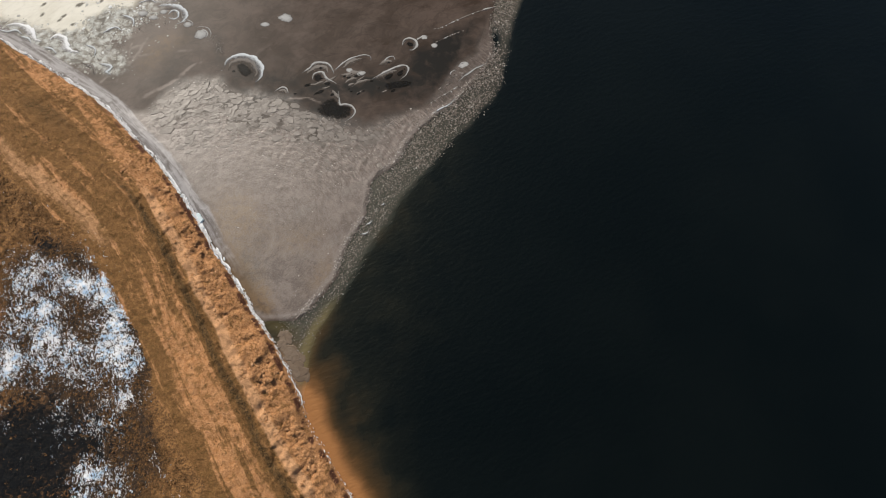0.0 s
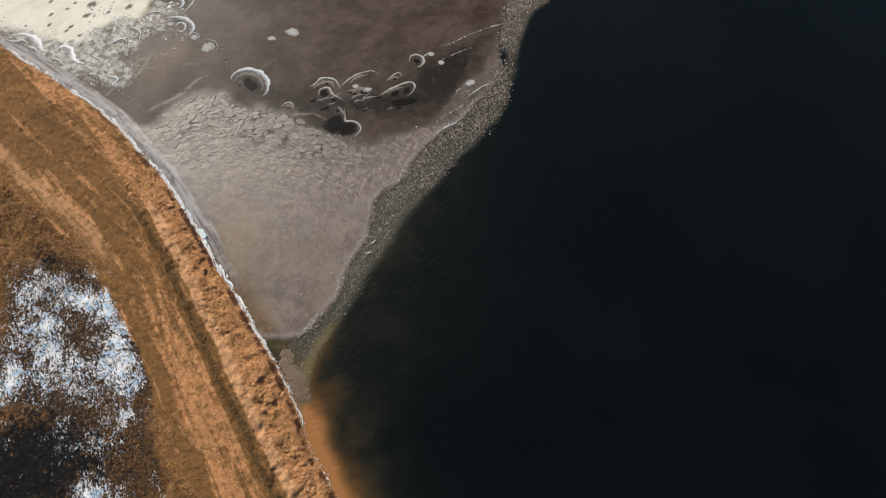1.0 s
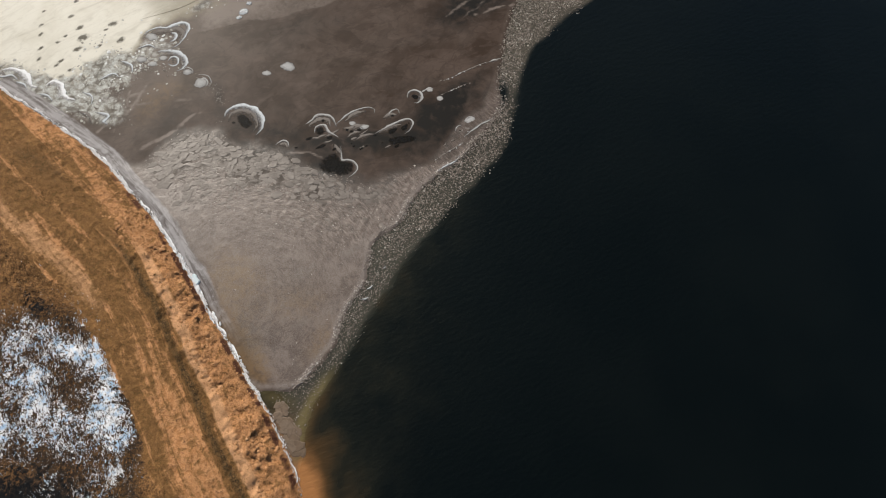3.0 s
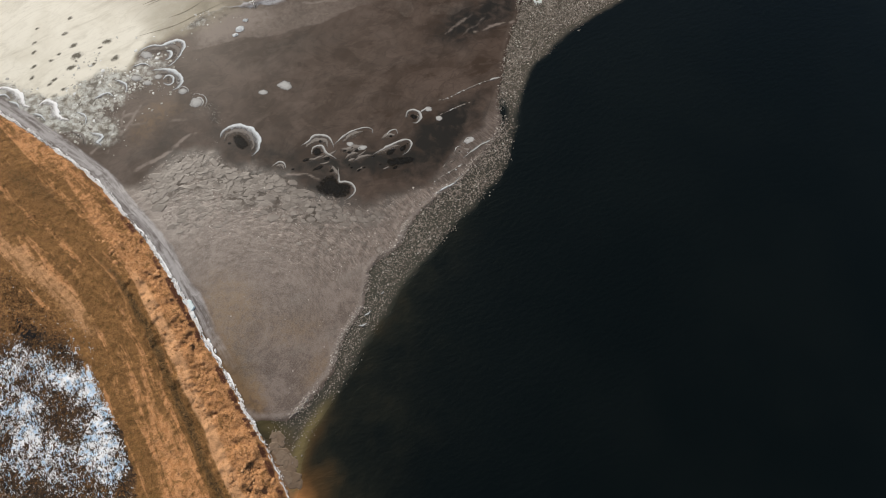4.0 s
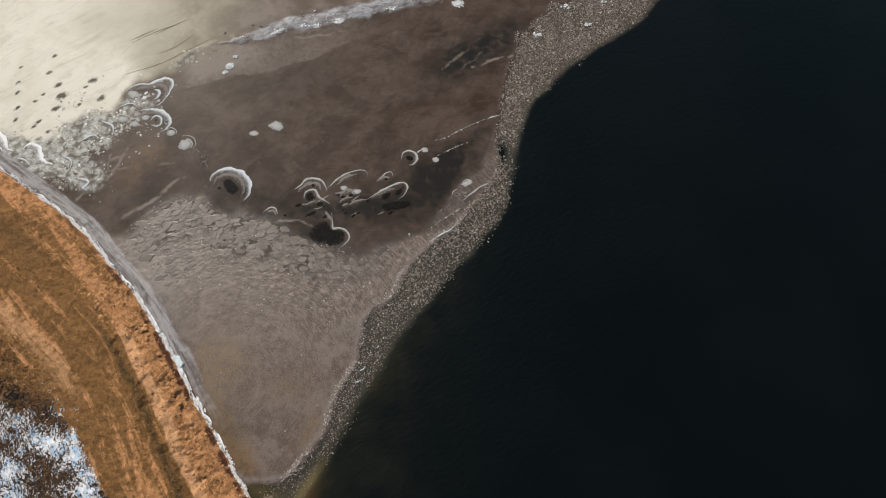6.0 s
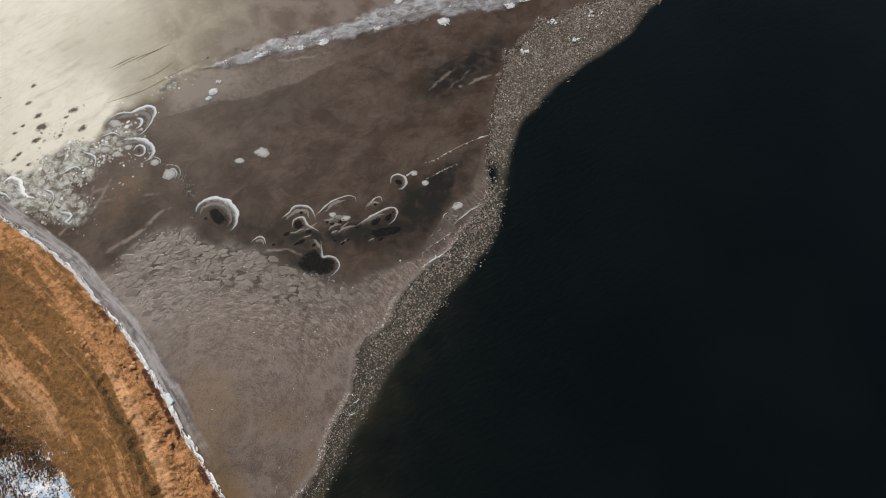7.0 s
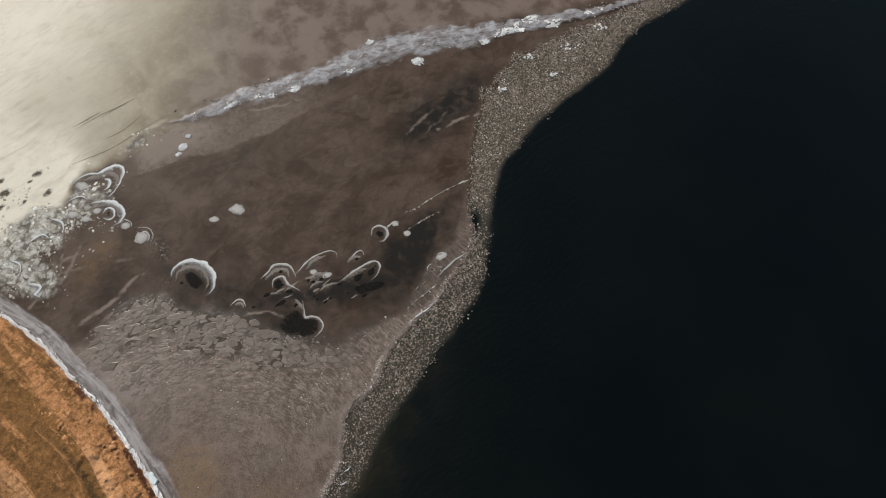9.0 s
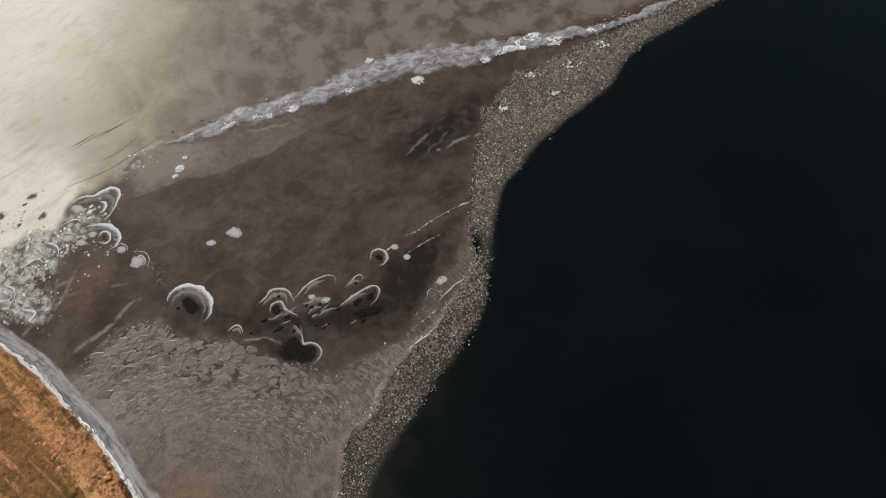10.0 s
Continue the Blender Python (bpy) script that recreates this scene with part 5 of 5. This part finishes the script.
for k in range(300):
    s = RNG.uniform(0, length[-1])
    px, py, a = on_shore(s, RNG.normal(0.10, 0.22))
    strong = 0.4 + 0.8 * math.exp(-(((py - 36.0) / 10.0) ** 2)) + 0.2 * RNG.uniform(-1, 1)
    strong *= 0.35 + 0.65 * float(step(2, 14, np.array(py))) if py < 14 else 1.0
    if grain(np.array([s]), np.array([0.0]), 2.2, 7)[0] < 0.36:
        continue
    size = max(0.16, 0.5 * strong * RNG.uniform(0.35, 1.3))
    m = pose(px + 45.0, py - 37.0, 0.06, RNG.uniform(-12, 12), RNG.uniform(-12, 12), math.degrees(a) + RNG.uniform(-25, 25)) @ Matrix.Diagonal((size * 2.2, size * 0.75, size * 0.5, 1))
    part("ice_slab", slab_meshes[k % 8], fringe, m=m)
for lo, hi, wide in ((0, 33, 0.30), (31, 54, 0.42), (52, 84, 0.40), (82, 106, 0.12)):
    pts = [on_shore(s, 0.12 + 0.2 * math.sin(s * 1.7))[:2] for s in np.arange(lo, min(hi, length[-1] - 1), 1.6)]
    part("snow_line", ribbon("snow_line", pts, (-45.0, 37.0), 0.95 * wide, 0.18, SNOWY, even=True, seed=int(lo), z0=0.10), fringe, "thin drift of white snow")
px, py, a = on_shore(float(length[np.argmin(np.hypot(shore_line[:, 0] + 45.3, shore_line[:, 1] - 37.3))]), 0.5)
big, f = chip(RNG, 9, 0.4)
part("ice_slab", made("ice_slab", big, f, plate_material("blue_shore_ice", (0.60, 0.72, 0.76), (0.66, 0.76, 0.80))), fringe, "large bluish ice slab", pose(px + 45, py - 37, 0.1, 3, -2, math.degrees(a)) @ Matrix.Diagonal((2.9, 1.3, 0.3, 1)))

rng = np.random.default_rng(81)
spot = rng.uniform(0, length[-1], 7000)
spot = spot[rng.uniform(0, 1, len(spot)) < (0.12 + 0.88 * step(0.36, 0.60, cloudy(spot, 0 * spot, 3.2, 106, 3))) * (0.10 + 0.90 * step(95, 78, spot))]
feet = np.array([on_shore(v, 0.10 + 0.25 * math.sin(v * 0.9) * math.sin(v * 0.37)) for v in spot])
x, y = feet[:, 0] + rng.normal(0, 0.16, len(spot)), feet[:, 1] + rng.normal(0, 0.16, len(spot))
crumbs = scatter("slab_rubble", CHIPS, x + 45.0, y - 37.0, 0.08 + 0.10 * rng.uniform(0, 1, len(x)), 0.10 + 0.42 * rng.beta(1.1, 3.0, len(x)), piece_material("white_ice_crumbs", (0.62, 0.60, 0.60), (0.86, 0.87, 0.89), (0.90, 0.91, 0.92), 0.8, 0.6), 0.22, seed=82, tilt=0.08, way=feet[:, 2], slim=1.75)
crumbs.parent = fringe
tagged(crumbs, "small white ice rubble", kind="stuff")

# The pressure ridge with its white blocks.
ridge = tagged(base("pressure_ridge", -10.0, 117.0), "low pressure ridge of grey rime and white ice blocks", "ice ridge")
block_meshes = []
for k in range(6):
    v, f = chip(RNG, int(RNG.integers(5, 8)), 0.8, 0.5)
    block_meshes.append(made("ice_block", v, f, BLOCK, smooth=False))
BLOCKS = [(-46.3, 97.9, 1.5), (-47.0, 96.3, 0.9), (-45.6, 100.3, 0.8), (-44.7, 105.0, 1.2), (-38.0, 107.1, 1.6), (-36.9, 107.7, 0.9), (-32.5, 109.1, 1.5), (-29.7, 109.2, 1.4), (-25.2, 110.6, 1.8), (-13.9, 114.7, 1.5), (0.1, 116.6, 1.8), (-9.8, 121.6, 1.2), (14.4, 121.1, 1.6), (17.2, 122.8, 1.4), (18.2, 123.6, 2.3), (21.3, 124.9, 3.2), (20.2, 124.0, 2.0), (25.0, 126.2, 3.0), (29.2, 125.7, 2.8), (30.6, 126.0, 1.3), (37.4, 127.7, 1.9), (39.8, 128.6, 1.4)]
for n, (bx, by, s) in enumerate(BLOCKS):
    part("frost_patch", disc("frost_patch", oval(bx, by, 0.75 * s, 0.5 * s, 20), (-10.0, 117.0), BRIGHT_FROST, 0.09, 0.1, n), ridge)
    for j in range(13):
        q = s * RNG.uniform(0.12, 0.40) * (1.4 if j == 0 else 1.0)
        m = pose(bx + 10 + RNG.normal(0, 0.30 * s), by - 117 + RNG.normal(0, 0.20 * s), 0.07 + 0.006 * j, RNG.uniform(-5, 5), RNG.uniform(-5, 5), RNG.uniform(0, 360)) @ Matrix.Diagonal((q * 1.2, q * 0.8, 0.10, 1))
        part("ice_block", block_meshes[(n + j) % 6], ridge, m=m)
ridge_line = RIDGE


def ridge_chance(x, y):
    dr = side(ridge_line, x, y)
    return (np.exp(-((dr + 0.3) / 0.7) ** 2) + 0.16 * np.exp(-((dr - 1.0) / 1.5) ** 2)) * step(-49, -44, x) * step(0.40, 0.62, cloudy(x, y, 4.0, 95, 3))


x, y = sprinkle(40000, -58, 56, 96, 136, ridge_chance, 41)
size = 0.2 + 0.6 * np.random.default_rng(42).beta(1.0, 4.0, len(x))
rubble = scatter("ridge_rubble", CHIPS, x + 10, y - 117, np.full(len(x), 0.10), size, piece_material("ridge_rubble", (0.20, 0.180, 0.17), (0.36, 0.36, 0.37), (0.64, 0.66, 0.68), 0.88), 0.4, seed=43, tilt=0.15, way=np.full(len(x), 0.32), slim=1.4)
rubble.parent = ridge
tagged(rubble, "grey ice rubble", kind="stuff")

for bx, by, r in ((17.4, 109.3, 0.9), (32.0, 119.3, 1.5), (39.5, 124.2, 1.9), (23.6, 116.8, 1.1), (28.0, 112.5, 0.8)):
    mound = tagged(base("brash_mound", bx, by), "pale frozen mound of crushed ice in the brash", "ice mound", "mounds in the brash ice")
    for j in range(12):
        q = RNG.uniform(0.25, 0.75)
        part("ice_block", block_meshes[j % 6], mound, m=pose(RNG.normal(0, 0.55 * r), RNG.normal(0, 0.3 * r), 0.02, 0, 0, RNG.uniform(0, 360)) @ Matrix.Diagonal((q, q * 0.8, q * 0.4, 1)))

# Crumbs of ice along the rims and the broken ice.
crumb_lines = [spline(p, 1.0) for p in ([(-51.5, 80.5), (-48.6, 78.0), (-46.8, 74.0), (-45.8, 71.5)], [(-72.0, 70.5), (-68.5, 76.0), (-64.0, 82.0)], [(-58.0, 97.0), (-53.0, 100.5), (-47.0, 102.0)], [(-66.5, 83.0), (-62.0, 82.0), (-57.0, 81.0)], [(-67.0, 90.5), (-63.0, 88.5), (-60.0, 86.8)])]


def crumb_chance(x, y):
    near = np.min([np.abs(side(c, x, y)) for c in crumb_lines], 0)
    return np.exp(-(near / 0.9) ** 2) * step(0.42, 0.62, cloudy(x, y, 1.5, 103, 3)) * step(1.0, -0.5, side(FROST, x, y))


x, y = sprinkle(26000, -76, -44, 68, 104, crumb_chance, 44)
size = 0.08 + 0.26 * np.random.default_rng(45).beta(1.1, 4.0, len(x))
CRUMB = piece_material("ice_crumbs", (0.11, 0.088, 0.072), (0.30, 0.275, 0.245), (0.52, 0.51, 0.49), 0.85, 0.6)
tagged(scatter("ice_crumbs", CHIPS, x, y, np.full(len(x), 0.06), size, CRUMB, 0.2, seed=46, tilt=0.06), "scattered crumbs of broken ice near the frost rims", "ice crumbs", kind="stuff")

def clump_chance(x, y):
    near = 0.8 * blob(x, y, -70.5, 81.0, 7.0, 5.5, 40) + 0.6 * blob(x, y, -78, 75, 7, 2.4, -28) + 0.5 * blob(x, y, -89, 78.0, 8, 2.6, -25) + 0.7 * blob(x, y, -63.0, 86.5, 4, 4, 30) + 0.35 * blob(x, y, -55.5, 99.5, 5.0, 1.6, 42)
    return np.clip(near, 0, 1) * step(0.44, 0.62, cloudy(x, y, 2.2, 107, 3)) * step(1.0, 2.4, side(SHORE, x, y))


x, y = sprinkle(22000, -99, -48, 66, 104, clump_chance, 47)
size = 0.15 + 1.0 * np.random.default_rng(48).beta(1.0, 4.0, len(x))
tagged(scatter("frost_clumps", LUMPS, x, y, np.full(len(x), 0.03), size, piece_material("frost_clumps", (0.28, 0.265, 0.23), (0.54, 0.55, 0.52), (0.74, 0.76, 0.76), 0.8, 0.8), 0.2, False, 49), "whitish clumps of frozen slush over broken grey ice", "frost clumps", kind="stuff")

# Broken brown ice between the tip of the ice and the bank.
TIP = plate_material("brown_thin_ice", (0.150, 0.105, 0.070), (0.190, 0.142, 0.103), 0.6)
floe_meshes = []
for k in range(8):
    v, f = chip(RNG, int(RNG.integers(7, 12)), 0.06)
    floe_meshes.append(made("ice_floe", v, f, TIP))
for k in range(60):
    s = RNG.uniform(0, 1) ** 0.8
    bx, by = -27.2 + 4.2 * s + RNG.normal(0, 0.75), 16.2 - 8.5 * s + RNG.normal(0, 0.8)
    if float(side(SHORE, np.array([bx]), np.array([by]))[0]) < 0.9:
        continue
    q = RNG.uniform(0.8, 2.3)
    floe = new("ice_floe", floe_meshes[k % 8])
    floe.matrix_basis = pose(bx, by, -0.04 + 0.0012 * k, RNG.uniform(-0.6, 0.6), RNG.uniform(-0.6, 0.6), RNG.uniform(0, 360)) @ Matrix.Diagonal((q * 1.4, q, 0.3, 1))
    tagged(floe, "thin brown ice floe beside the bank", "ice floe", "thin floes at the tip of the ice")


# ---- bank and heath ----
def clod_chance(x, y):
    u = -side(SHORE, x, y)
    return step(0.5, 1.5, u) * step(9.0, 6.0, u) * (0.3 + 0.7 * step(52, 40, y)) * step(0.42, 0.66, cloudy(x, y, 2.6, 96, 3))


x, y = sprinkle(65000, -66, -10, -14, 62, clod_chance, 51)
size = 0.16 + 0.85 * np.random.default_rng(52).beta(1.0, 4.5, len(x))
z = land_height(side(SHORE, x, y), x, y) - 0.04
tagged(scatter("earth_clods", LUMPS, x, y, z, size, CLOD, 0.5, False, 53), "crumbled orange earth clods on the bank slope", "earth clods", kind="stuff")


def heath_chance(x, y):
    return step(0.3, -1.0, side(MEADOW, x, y) + 2 * (cloudy(x, y, 3.0, 97, 3) - 0.5)) * (0.35 + 0.65 * step(0.4, 0.6, cloudy(x, y, 2.0, 98, 3))) * (1 - 0.97 * np.clip(1.7 * blob(x, y, -65.0, -5.0, 12, 9), 0, 1)) * (1 - 0.8 * np.clip(1.5 * blob(x, y, -62, 14, 13, 12), 0, 1))


x, y = sprinkle(34000, -86, -34, -14, 48, heath_chance, 61)
size = 0.22 + 0.5 * np.random.default_rng(62).beta(1.2, 3.5, len(x))
z = land_height(side(SHORE, x, y), x, y) + 0.04
tagged(scatter("heath_tussocks", TUFTS, x, y, z, size, TUFT, 0.45, False, 63), "dark dry heath and grass tussocks poking through snow", "heath", kind="stuff")


def verge_chance(x, y):
    dm, ds, u = side(MEADOW, x, y), side(STRIP, x, y), -side(SHORE, x, y)
    turf = np.exp(-((ds + 0.1) / 1.3) ** 2) * step(46, 38, y)
    grassy = 0.5 * step(0.5, 0.68, cloudy(x, y, 2.2, 99, 4)) * (0.4 + 0.6 * step(30, 50, y))
    return np.maximum(turf, grassy * (1 - 0.8 * step(2.6, 4.0, ds))) * step(0.0, 1.5, dm) * step(0.8, 2.0, u)


x, y = sprinkle(52000, -97, -20, -14, 74, verge_chance, 71)
size = 0.12 + 0.3 * np.random.default_rng(72).beta(1.2, 4.0, len(x))
z = land_height(side(SHORE, x, y), x, y) + 0.02 + 0.25 * np.exp(-((side(STRIP, x, y)) / 1.4) ** 2) * (1 - step(36, 50, y))
DRY = piece_material("dry_grass", (0.075, 0.048, 0.018), (0.26, 0.14, 0.048), (0.38, 0.21, 0.08), 0.9, 0.95)
tagged(scatter("dry_grass", TUFTS, x, y, z, size, DRY, 0.5, False, 73), "short dry brown grass tufts along the sandy track", "grass", kind="stuff")
